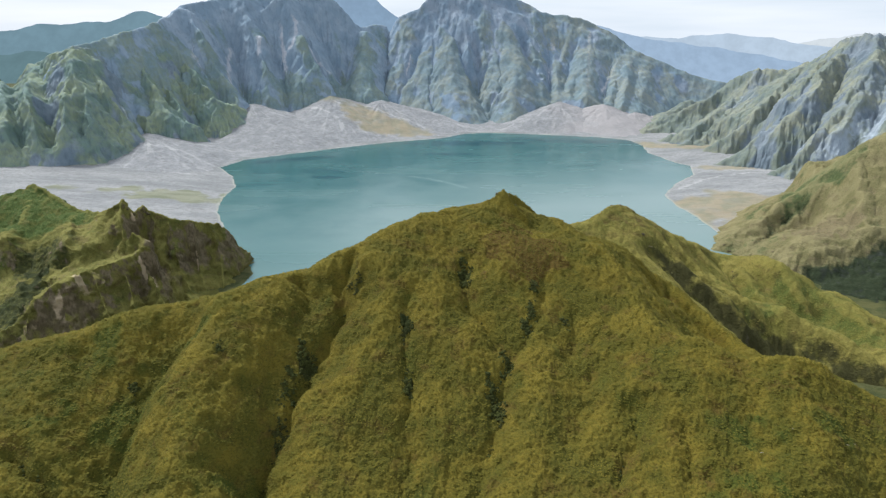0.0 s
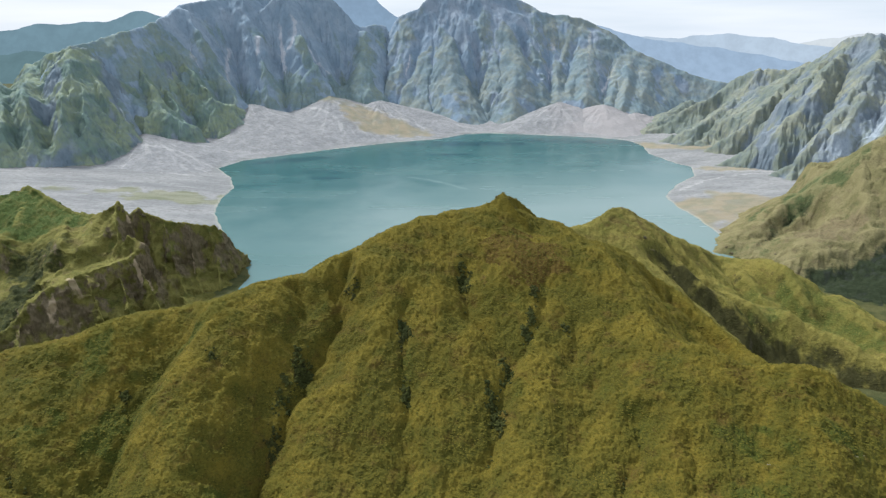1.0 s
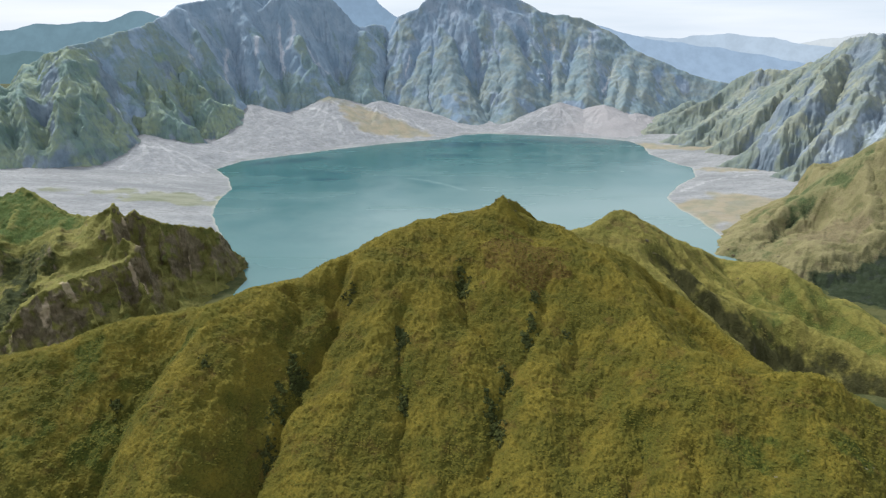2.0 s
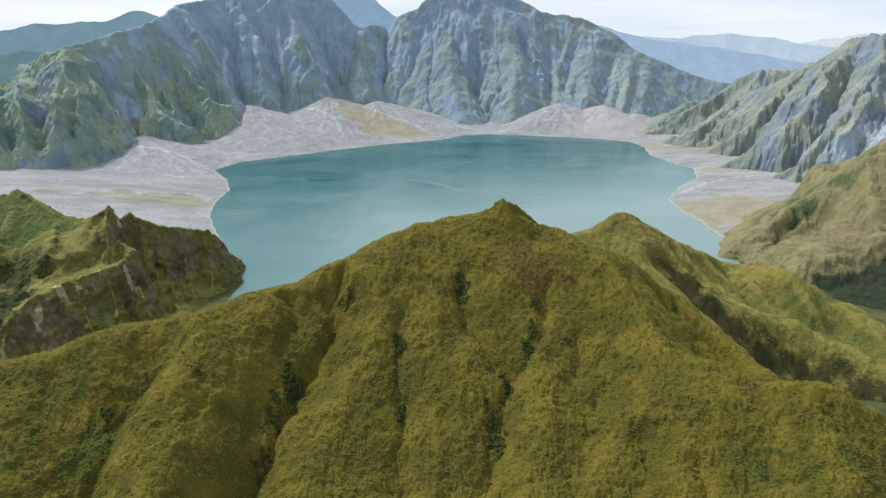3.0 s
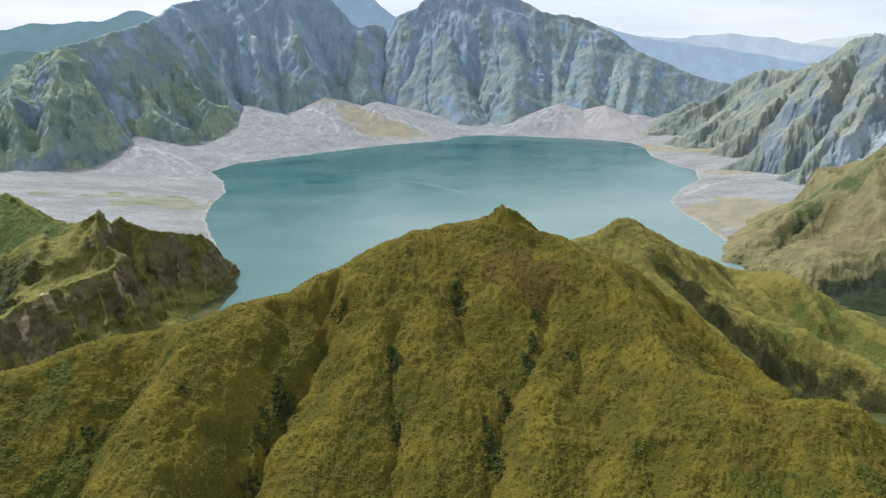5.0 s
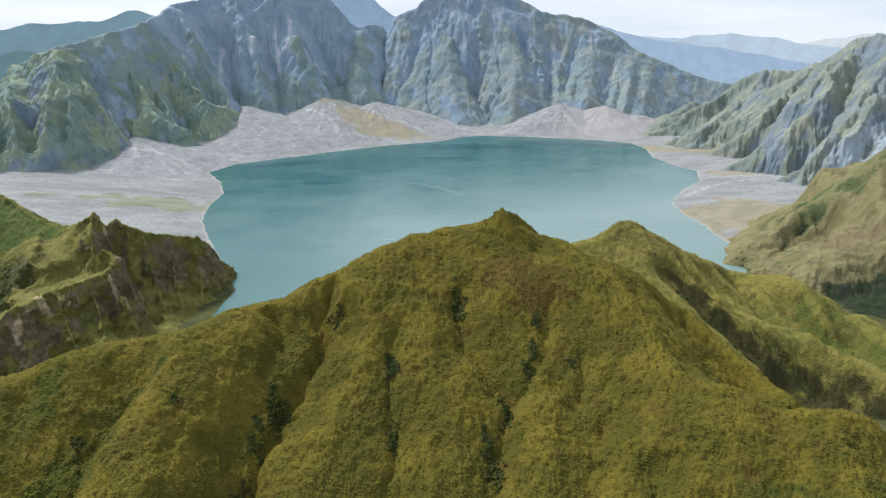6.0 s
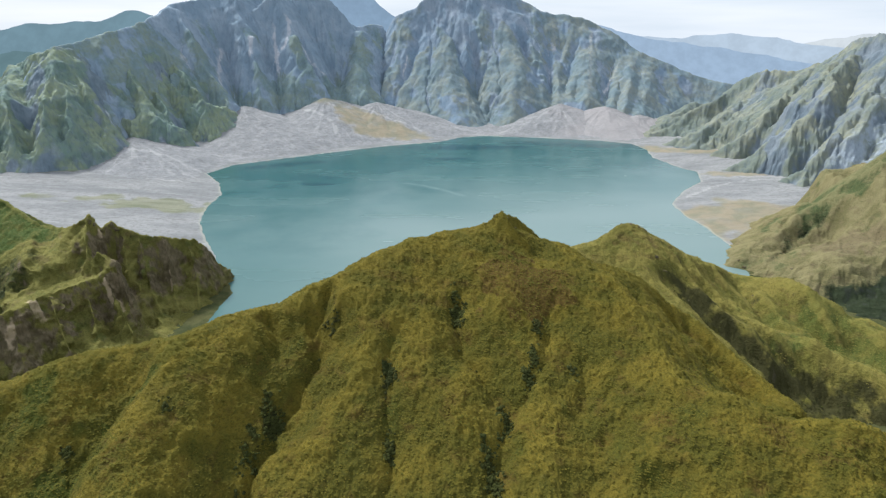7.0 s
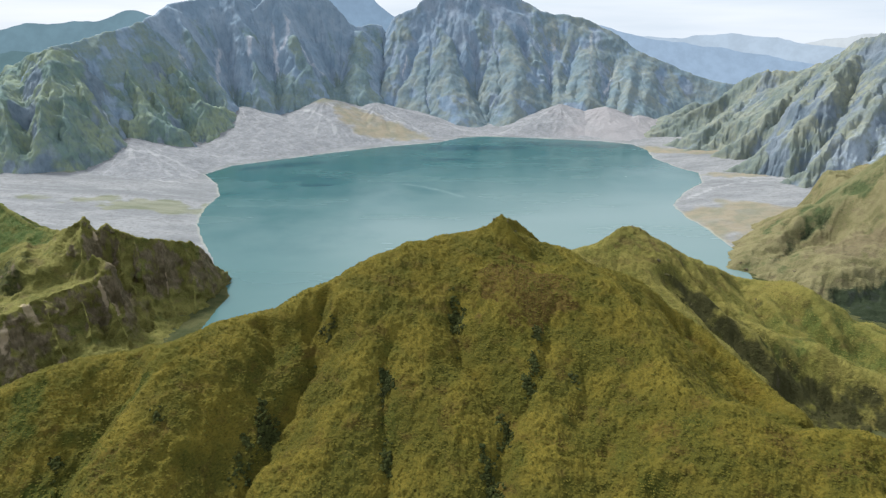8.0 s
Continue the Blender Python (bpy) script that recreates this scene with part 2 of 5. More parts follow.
def crag_material(name, rock_a, rock_b, pale, green_a, green_b, lush=0.85, fine=1.0, relief=0.5):
    """A fluted crater wall: banded rock with pale rockfall streaks, thin grass on ledges and gentler ribs."""
    n = Nodes(name)
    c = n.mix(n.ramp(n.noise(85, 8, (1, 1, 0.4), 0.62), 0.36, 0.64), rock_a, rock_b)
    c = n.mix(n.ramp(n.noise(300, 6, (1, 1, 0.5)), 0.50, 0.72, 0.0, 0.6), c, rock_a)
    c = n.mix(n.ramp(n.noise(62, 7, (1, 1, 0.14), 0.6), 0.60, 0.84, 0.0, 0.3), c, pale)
    c = n.mix(n.math("MULTIPLY", n.edge("pale", 1.1, 30, 0.25, 0.95), 0.9), c, pale)
    g = n.mix(n.ramp(n.noise(110, 7), 0.38, 0.64), green_a, green_b)
    g = n.mix(n.ramp(n.noise(14, 5), 0.54, 0.34, 0.0, 0.45), g, rock_a)
    c = n.mix(n.math("MULTIPLY", n.edge("grass", 1.0, 22, 0.25, 0.85), lush), c, g)
    c = n.mix(n.ramp(n.noise(16, 5, (1, 1, 0.45)), 0.52, 0.32, 0.0, 0.3), c, tuple(0.55 * k for k in rock_a))
    return n.finish(c, 0.95, ((n.noise(40 * fine, 8, (1, 1, 0.4), 0.58), relief, 7.0 * fine), (n.noise(13 * fine, 5, (1, 1, 0.5)), 0.35, 2.5 * fine)), 0.15)


def shore_material(name):
    """Grey volcanic sand and gravel with braided streaks, dry tan grass and some green."""
    n = Nodes(name)
    c = n.mix(n.ramp(n.noise(130, 8, (0.6, 1.7, 1), 0.6), 0.36, 0.64), (0.200, 0.205, 0.210), (0.290, 0.292, 0.292))
    c = n.mix(n.ramp(n.noise(70, 7, (0.3, 2.6, 1), 0.6), 0.50, 0.76, 0.0, 0.5), c, (0.395, 0.397, 0.392))
    c = n.mix(n.ramp(n.noise(46, 6, (0.5, 2.2, 1)), 0.46, 0.30, 0.0, 0.5), c, (0.20, 0.20, 0.20))
    c = n.mix(n.math("MULTIPLY", n.edge("fan", 0.6, 90, 0.2, 0.9), 0.85), c, n.mix(n.ramp(n.noise(38, 7, (1, 1, 1), 0.65), 0.36, 0.64), (0.215, 0.220, 0.230), (0.305, 0.307, 0.315)))
    c = n.mix(n.ramp(n.noise(13, 6, (1, 1.4, 1), 0.65), 0.56, 0.34, 0.0, 0.6), c, (0.160, 0.158, 0.155))
    c = n.mix(n.math("MULTIPLY", n.edge("stream", 0.9, 30, 0.2, 0.95), 0.4), c, (0.50, 0.495, 0.485))
    c = n.mix(n.math("MULTIPLY", n.edge("pink", 0.8, 90, 0.15, 0.95), 0.8), c, (0.325, 0.302, 0.300))
    c = n.mix(n.math("MULTIPLY", n.edge("tan", 1.4, 80, 0.2, 1.05), 0.8), c, n.mix(n.ramp(n.noise(45, 6), 0.4, 0.62), (0.285, 0.235, 0.150), (0.215, 0.200, 0.125)))
    c = n.mix(n.math("MULTIPLY", n.edge("grass", 1.6, 60, 0.2, 1.0), 0.8), c, n.mix(n.ramp(n.noise(45, 6, (0.4, 1.6, 1)), 0.4, 0.62), (0.150, 0.165, 0.095), (0.225, 0.225, 0.150)))
    c = n.mix(n.edge("meadow", 0.7, 60), c, n.mix(n.ramp(n.noise(40, 6), 0.4, 0.62), (0.045, 0.054, 0.019), (0.085, 0.085, 0.032)))
    c = n.mix(n.math("MULTIPLY", n.edge("wet", 0.9, 24, 0.3, 0.95), 0.6), c, (0.33, 0.34, 0.29))
    return n.finish(c, 0.95, ((n.noise(30, 8, (1, 1.5, 1), 0.65), 1.0, 6.0),), 0.15)


def water_material():
    n = Nodes("crater_lake_water")
    c = n.mix(n.ramp(n.noise(600, 4, (0.7, 1.5, 1)), 0.34, 0.68), (0.063, 0.143, 0.142), (0.092, 0.167, 0.164))
    # Pale sheen of the sky, put into the near water's colour.
    c = n.mix(n.math("MULTIPLY", n.layer("sky_sheen"), 0.8), c, (0.174, 0.244, 0.236))
    # Far and left water darkened for the walls' reflection; wind patches darken it too.
    c = n.mix(n.edge("ruffle_and_reflection", 0.9, 120, 0.2, 0.95), c, (0.030, 0.102, 0.104))
    c = n.mix(n.math("MULTIPLY", n.edge("gust", 0.6, 60, 0.15, 0.75), 0.9), c, (0.012, 0.060, 0.074))
    c = n.mix(n.math("MULTIPLY", n.edge("foam", 0.5, 60, 0.1, 0.8), 0.6), c, (0.26, 0.35, 0.345))
    n.bsdf.inputs["IOR"].default_value = 1.33
    mat = n.finish(c, 0.12, ((n.noise(7, 3, (1, 1.8, 1)), 0.10, 0.35),), 0.42)
    gloss = n.ramp(n.noise(260, 4, (0.5, 2.0, 1)), 0.42, 0.62, 0.18, 0.28)
    n.link(gloss, n.bsdf.inputs["Roughness"])
    return mat


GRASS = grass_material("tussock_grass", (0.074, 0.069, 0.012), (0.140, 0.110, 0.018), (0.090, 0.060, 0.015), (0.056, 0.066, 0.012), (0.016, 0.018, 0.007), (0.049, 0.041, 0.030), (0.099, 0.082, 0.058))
# The hill's grass again, paler: haze before the ridge put into the colours.
RIDGE_GRASS = grass_material("hazed_ridge_grass", (0.122, 0.115, 0.027), (0.200, 0.172, 0.046), (0.122, 0.090, 0.031), (0.080, 0.097, 0.024), (0.047, 0.045, 0.017), (0.062, 0.052, 0.038), (0.125, 0.104, 0.075))
HEADLAND = grass_material("headland_grass_and_rock", (0.117, 0.112, 0.030), (0.190, 0.175, 0.052), (0.138, 0.108, 0.045), (0.060, 0.091, 0.024), (0.032, 0.039, 0.015), (0.110, 0.086, 0.056), (0.221, 0.173, 0.119))
PALE_GRASS = grass_material("pale_hillside_grass", (0.152, 0.138, 0.064), (0.212, 0.186, 0.094), (0.172, 0.140, 0.080), (0.078, 0.100, 0.042), (0.028, 0.038, 0.020), (0.038, 0.040, 0.044), (0.082, 0.083, 0.085))
# Blue distance haze is mixed into the rock and grass colours of these four.
WALL = crag_material("hazed_wall_rock", (0.192, 0.262, 0.330), (0.262, 0.324, 0.388), (0.46, 0.47, 0.51), (0.146, 0.210, 0.204), (0.198, 0.244, 0.194), 0.85, 0.7, 0.6)
PEAK = crag_material("hazed_peak_rock_and_dry_grass", (0.172, 0.240, 0.310), (0.250, 0.298, 0.358), (0.47, 0.47, 0.50), (0.146, 0.200, 0.202), (0.218, 0.238, 0.190), 0.78, 0.7, 0.55)
BLUFF = crag_material("hazed_bluff_rock", (0.142, 0.190, 0.228), (0.240, 0.284, 0.322), (0.46, 0.50, 0.54), (0.142, 0.210, 0.166), (0.244, 0.290, 0.176), 0.85, 0.6, 0.7)
CRAG = crag_material("hazed_crag_rock", (0.118, 0.152, 0.182), (0.206, 0.240, 0.272), (0.32, 0.37, 0.42), (0.155, 0.183, 0.142), (0.240, 0.248, 0.176), 0.85, 0.6, 0.8)
SHORE = shore_material("ash_and_gravel")
FAN = shore_material("rockfall_gravel")
WATER = water_material()

# ---- lake and ground ----
SHORELINE = [(-396, 887), (-398, 985), (-397, 1058), (-395, 1121), (-493, 1303), (-593, 1485), (-627, 1567), (-659, 1693), (-660, 1818), (-718, 1960), (-806, 2088), (-760, 2221), (-598, 2338), (-436, 2454), (-233, 2582), (-10, 2678), (102, 2797)] + \
    [(206, 2829), (442, 2782), (717, 2707), (831, 2636), (854, 2504), (827, 2360), (866, 2192), (904, 2115), (865, 1985), (756, 1861), (673, 1725), (665, 1622), (680, 1515), (683, 1416), (684, 1360), (644, 1273)] + \
    [(650, 1212), (612, 1140), (520, 1050), (330, 1000), (60, 950), (-220, 940), (-340, 930)]


def shore_distance(x, y):
    """Metres to the lake's edge, less than nothing on the water."""
    line = np.array(SHORELINE + SHORELINE[:1], float)
    d = along(x, y, line)[0]
    inside = np.zeros(x.shape, bool)
    for (ax, ay), (bx, by) in zip(line[:-1], line[1:]):
        hit = ((ay > y) != (by > y)) & (x < (bx - ax) * (y - ay) / (by - ay + 1e-12) + ax)
        inside ^= hit
    return np.where(inside, -d, d)


def ground_height(x, y):
    d = shore_distance(x, y) + 3.5 * layered(x, y, 45, 4, 3)
    rise = 62 * (1 - 0.85 * step01(1.3, 0.6, np.hypot((x - 950) / 520, (y - 1020) / 330)) - 0.85 * step01(1.3, 0.6, np.hypot((x + 620) / 420, (y - 860) / 330)))
    z = np.where(d > 0, 0.4 + rise * (1 - np.exp(-d / 620)), np.maximum(d * 0.12, -14))
    z = z + step01(0, 60, d) * (1.2 * layered(x, y, 90, 4, 4) + 1.0 * ribbed(x, y, 45, 2, 12))
    return np.where(d < -2, np.minimum(z, -0.3), z), d


STREAMS = [[(-595, 3020), (-482, 2923), (-359, 2813), (-201, 2652)], [(-794, 3039), (-662, 2933), (-518, 2806), (-442, 2642)], [(-1329, 2265), (-1145, 2201), (-960, 2170), (-789, 2074)], [(-412, 3041), (-261, 2933), (-65, 2823)], [(-1549, 2074), (-1281, 2030), (-1042, 1987), (-746, 1924)], [(1160, 1913), (1044, 1948), (897, 1914), (710, 1764)], [(1198, 1926), (1093, 1971), (992, 2001)]]
gx, gy = rings(np.r_[np.linspace(-52, 52, 480), np.linspace(56, 308, 64)], np.r_[np.geomspace(4, 690, 24), np.geomspace(700, 4880, 290), np.geomspace(5200, 16000, 9)])
gz, gd = ground_height(gx, gy)
sheet("ground", gx, gy, gz, SHORE, None, {
    "tan": spot(gx, gy, -330, 2850, 190, 120, -20) * 0.9 + 0.9 * spot(gx, gy, -180, 2730, 150, 50, 10) + 0.5 * spot(gx, gy, -480, 2990, 150, 60) + spot(gx, gy, 800, 1560, 190, 170, 10) + spot(gx, gy, 960, 2450, 170, 60, -30) + spot(gx, gy, 860, 1400, 120, 90) + 0.8 * spot(gx, gy, *[(1002, 2046)][0], 110, 40, -20) + 0.7 * spot(gx, gy, *[(851, 2560)][0], 60, 60),
    "grass": spot(gx, gy, -790, 1690, 200, 52, 0, 0.8) + 0.7 * spot(gx, gy, -1130, 1690, 50, 25, 0) + spot(gx, gy, -1320, 2010, 130, 40, 0),
    "pink": step01(300, 900, gx) * step01(2750, 2900, gy) * step01(4200, 3600, gy),
    "fan": step01(2250, 2600, gy - 0.35 * gx) * step01(8, 60, gd),
    "meadow": np.maximum(step01(1330, 1230, gy) * step01(-14, -6, gd), step01(3900, 4300, np.hypot(gx, gy))),
    "wet": step01(9, 2, gd) * step01(-10, 0, gd) * step01(1310, 1370, gy),
    "stream": sum(hollow(gx, gy, line, 11, 1.0, 0.8, warp=9) for line in STREAMS),
})
tagged(bpy.data.objects["ground"], "grey ash and gravel shore with dry grass patches round the lake", "ground", kind="structure")
lx, ly = fan_grid(-46, 48, 260, 780, 3300, 170)
lake = sheet("water", lx, ly, np.zeros(lx.shape), WATER, shore_distance(lx, ly) < 45, {
    # The broad gradients paint reflected walls; the spots are ruffled water.
    "ruffle_and_reflection": 0.8 * step01(1500, 2600, ly + 120 * layered(lx, ly, 500, 2, 91)) + 1.1 * spot(lx, ly, -400, 1955, 62, 26, 0, 0.5) + 0.5 * spot(lx, ly, -470, 2080, 190, 60, 10, 0.7) + 0.8 * spot(lx, ly, 60, 2460, 260, 50, 4, 0.6) + 0.5 * spot(lx, ly, -30, 2290, 190, 36, 0, 0.6) + 0.35 * spot(lx, ly, 560, 2560, 420, 110, 0, 0.5) + 0.5 * step01(150, -450, lx + 100 * layered(lx, ly, 400, 2, 93)) * step01(1050, 1500, ly),
    "sky_sheen": step01(2050, 1350, ly - 0.25 * lx + 160 * layered(lx, ly, 450, 3, 98)) * step01(-420, 0, lx),
    "gust": spot(lx, ly, -395, 1948, 50, 17, 0, 0.5) + 0.4 * spot(lx, ly, -420, 2040, 120, 45, 0, 0.7) + 0.7 * spot(lx, ly, 20, 2330, 130, 22, 0, 0.6) + 0.8 * spot(lx, ly, 130, 2560, 240, 60, 0, 0.5) + 0.5 * spot(lx, ly, 560, 2620, 330, 60, -8, 0.4) + 0.6 * spot(lx, ly, -560, 2230, 160, 45, 25, 0.5),
    "foam": 0.5 * hollow(lx, ly, [(-150, 1972), (-90, 1950), (-20, 1905), (40, 1845), (90, 1790)], 24, 1.0)})
tagged(lake, "calm teal crater lake water with faint wind streaks", "lake", kind="structure")

# ---- the grassy hill in front ----
hx, hy = rings(np.linspace(-48, 48, 870), np.r_[np.geomspace(30, 282, 45), np.geomspace(285, 1060, 450)])
main = crest(hx, hy, [(-513, 512, 169), (-464, 524, 171), (-386, 545, 183), (-335, 574, 189), (-283, 591, 192), (-236, 581, 208), (-218, 603, 209), (-184, 634, 208), (-152, 652, 213), (-119, 671, 228), (-60, 701, 247), (5, 736, 254), (42, 742, 260), (78, 750, 262), (122, 755, 245), (169, 742, 236)], (0.40, 0.46, 120), (0.75, 0.8, 60), 12, warp=5)
spur = crest(hx, hy, [(147, 743, 239), (184, 690, 228), (207, 626, 215), (222, 539, 193), (252, 507, 194), (289, 488, 190), (324, 477, 195), (354, 470, 183), (386, 457, 170), (432, 438, 155)], (0.36, 0.44, 120), (0.85, 0.85, 60), 5, warp=4)
flank = crest(hx, hy, [(169, 742, 234), (194, 745, 222), (232, 748, 206), (269, 745, 184), (305, 735, 159), (319, 715, 150), (337, 685, 136), (349, 650, 128), (357, 615, 126), (363, 580, 127)], (0.12, 0.42, 45), (1.25, 0.9, 60), 4, warp=3)
hill = merged(merged(main, spur, 12 + 66 * step01(745, 650, hy)), flank, 6)


def beside_line(points, low, high):
    return step01(low, high, along(hx, hy, np.array(points, float))[0])


inner = beside_line([(-513, 512), (-386, 545), (-283, 591), (-236, 581), (-152, 652), (-60, 701), (42, 742), (122, 755), (169, 742)], 14, 80) * beside_line([(169, 742), (207, 626), (222, 539), (289, 488), (432, 438)], 8, 50) * beside_line([(169, 742), (269, 745), (319, 715), (363, 580)], 8, 40)
hill = eased(hill, 2, 4) * (1 - inner) + eased(hill, 13, 20) * inner
knob = crest(hx, hy, [(53, 748, 259), (65, 752, 264), (72, 757, 274), (79, 760, 279), (88, 767, 274), (98, 774, 267), (108, 777, 258), (119, 778, 247), (130, 776, 237)], (1.7, 0.8, 12), (1.8, 0.9, 30), 1.2, 4.0, 11, 23, each=4, warp=2.0)
knob = merged(knob, crest(hx, hy, [(79, 759, 279), (85, 748, 270), (97, 735, 258), (112, 728, 250)], (1.0, 0.7, 12), (1.5, 0.9, 12), 1.5, warp=1.5), 2)
knob = knob - hollow(hx, hy, [(92, 760), (104, 755), (118, 748)], 10, 9, 0.9, warp=2)
hill = merged(hill, knob, 3)
GULLIES = [
    ([(43, 686), (24, 629), (32, 594), (57, 547), (65, 520), (55, 475), (44, 440), (32, 410), (19, 377)], 44, 15, 1.0),
    ([(123, 645), (111, 590), (90, 550), (66, 520)], 34, 6, 0.6),
    ([(-26, 629), (-42, 574), (-43, 544), (-35, 512), (-34, 468), (-33, 424), (-30, 377)], 30, 8, 0.7),
    ([(-106, 657), (-117, 598), (-138, 529), (-147, 489), (-154, 446), (-164, 410), (-175, 373)], 56, 38, 1.0),
    ([(-172, 606), (-170, 547), (-172, 482), (-178, 435), (-185, 396)], 52, 8, 0.1),
    ([(-256, 586), (-273, 552), (-292, 488), (-294, 463), (-296, 424), (-279, 377)], 62, 24, 0.9),
    ([(-379, 547), (-361, 497), (-324, 446), (-297, 405)], 40, 9, 0.2),
    ([(-393, 424), (-367, 412), (-346, 400), (-319, 377)], 14, 7, 1.0),
    ([(140, 582), (138, 544), (131, 523)], 22, 5, 0.6),
    ([(176, 468), (173, 435), (159, 410), (141, 382)], 40, 12, 0.9),
    ([(211, 429), (207, 405), (201, 377)], 18, 6, 0.6),
    ([(160, 523), (130, 457), (105, 400)], 40, 6, 0.1),
    ([(-168, 640), (-155, 614), (-160, 590)], 24, 11, 0.6),
    ([(-112, 662), (-115, 641), (-127, 622)], 20, 12, 0.7),
    ([(-2, 535), (9, 482), (8, 424), (-7, 377)], 36, 6, 0.1),
    ([(292, 517), (283, 457), (253, 396)], 44, 6, 0.1),
    ([(220, 710), (223, 655), (233, 616), (253, 591), (275, 580)], 19, 10, 0.1),
    ([(264, 730), (283, 707), (292, 657), (307, 627), (333, 615)], 18, 13, 0.2),
    ([(297, 734), (308, 694), (320, 663), (335, 634), (343, 599)], 13, 9, 0.2),
]


def greener(x, y):
    """Where the hill's grass is fresher: its far left and its right foot."""
    return 0.6 * step01(-90, -300, x + 70 * layered(x, y, 60, 3, 95)) + 0.45 * step01(120, 300, x + 60 * layered(x, y, 50, 3, 96)) * step01(520, 420, y) + 0.5 * step01(0.25, 0.7, layered(x, y, 55, 3, 97))


# Scrub spots; those near (-146, 541) and (-103, 630) paint shaded hollows dark.
scrub = 0
for (px, py), rx, ry in zip([(26, 648), (25, 622), (-41, 562), (64, 522), (53, 480), (-36, 504), (103, 606), (96, 575), (-146, 541), (-103, 630), (-155, 506), (131, 565), (-159, 475), (-308, 496), (89, 557), (-221, 510)], (7, 6, 7, 6, 8, 5, 4, 4, 8, 8, 7, 5, 7, 5, 5, 4), (17, 17, 15, 13, 24, 13, 11, 11, 20, 12, 18, 8, 18, 9, 10, 7)):
    scrub = scrub + 0.95 * spot(hx, hy, px, py, rx, ry, 8, 0.7)
for points, width, height in (([(-225, 574), (-238, 552), (-250, 506), (-265, 469), (-293, 463)], 46, 11), ([(-111, 643), (-122, 598), (-133, 559), (-140, 516), (-141, 460)], 34, 8), ([(-73, 665), (-79, 622), (-86, 579), (-92, 539), (-91, 481)], 50, 6)):
    hill = hill + hollow(hx, hy, points, width, height, 1.2)
for points, width, depth, wild in GULLIES:
    hill = hill - hollow(hx, hy, points, width, depth, 1.35)
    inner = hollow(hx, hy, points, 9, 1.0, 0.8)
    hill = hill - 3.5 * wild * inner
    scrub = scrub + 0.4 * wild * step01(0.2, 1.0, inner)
rel = step01(-80, 40, hill - 60)
side_x = hx + 12 * layered(hx, hy, 70, 2, 20)
hill = hill + rel * (4 * layered(hx, hy, 70, 3, 21) + 2.6 * (0.4 + ribbed(side_x, hy * 0.5, 62, 3, 22, 0.55)) + 1.9 * (0.4 + ribbed(hx, hy, 17, 3, 25, 0.6)) + 1.0 * layered(hx, hy, 6, 2, 27))
hg, _ = ground_height(hx, hy)
hill, wet = eroded(hx, hy, hill, hg, 4, 0.005, 1.5)
hill = hill + 1.5 * np.abs(gradient_noise(hx / 5.2, hy / 5.2, 28)) + 1.1 * np.abs(gradient_noise(hx / 3.1, hy / 3.1, 29))
st = steepness(hx, hy, eased(hill, 2, 3))
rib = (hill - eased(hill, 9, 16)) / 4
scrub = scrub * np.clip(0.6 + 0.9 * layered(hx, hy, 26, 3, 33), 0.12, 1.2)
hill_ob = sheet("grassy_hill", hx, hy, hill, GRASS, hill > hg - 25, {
    # The spot near (-150, 530) darkens the shaded valley by colour.
    "lit_rib": step01(0.25, 1.1, rib), "scrub": scrub * 0.8 + 0.22 * step01(7.5, 9.5, wet) + spot(hx, hy, -150, 530, 22, 34, 20) * 0.2, "rock": step01(1.6, 2.4, st),
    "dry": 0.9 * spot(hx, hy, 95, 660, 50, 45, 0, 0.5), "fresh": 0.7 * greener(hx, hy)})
tagged(hill_ob, "steep foreground hill of olive tussock grass with scrubby gullies", "hill")


def lumps(name, places, sizes, tall, material, parent, shape, seed, fresh=None):
    """Many small plants as one mesh: each a jittered lump with its foot at its place."""
    rng = np.random.default_rng(seed)
    base, faces = shape
    n, k = len(places), len(base)
    turn = rng.uniform(0, 2 * math.pi, n)
    c, s = np.cos(turn)[:, None], np.sin(turn)[:, None]
    v = base[None] * (1 + rng.uniform(-0.34, 0.34, (n, k, 1)))
    x, y, z = v[..., 0] * c - v[..., 1] * s, v[..., 0] * s + v[..., 1] * c, v[..., 2] * tall
    co = np.stack([x, y, z], -1) * sizes[:, None, None] + places[:, None]
    tri = (faces[None] + (np.arange(n) * k)[:, None, None]).reshape(-1, 3)
    mesh = bpy.data.meshes.new(name)
    mesh.vertices.add(n * k)
    mesh.vertices.foreach_set("co", co.astype(np.float32).ravel())
    mesh.loops.add(tri.size)
    mesh.loops.foreach_set("vertex_index", tri.astype(np.int32).ravel())
    mesh.polygons.add(len(tri))
    mesh.polygons.foreach_set("loop_start", np.arange(0, tri.size, 3, dtype=np.int32))
    mesh.polygons.foreach_set("use_smooth", np.ones(len(tri), bool))
    if fresh is not None:
        layer = mesh.attributes.new("fresh", "FLOAT", "POINT")
        layer.data.foreach_set("value", np.repeat(np.clip(fresh, 0, 1), k).astype(np.float32))
    mesh.update(calc_edges=True)
    mesh.materials.append(material)
    ob = new(name, mesh)
    ob.parent = parent
    return ob


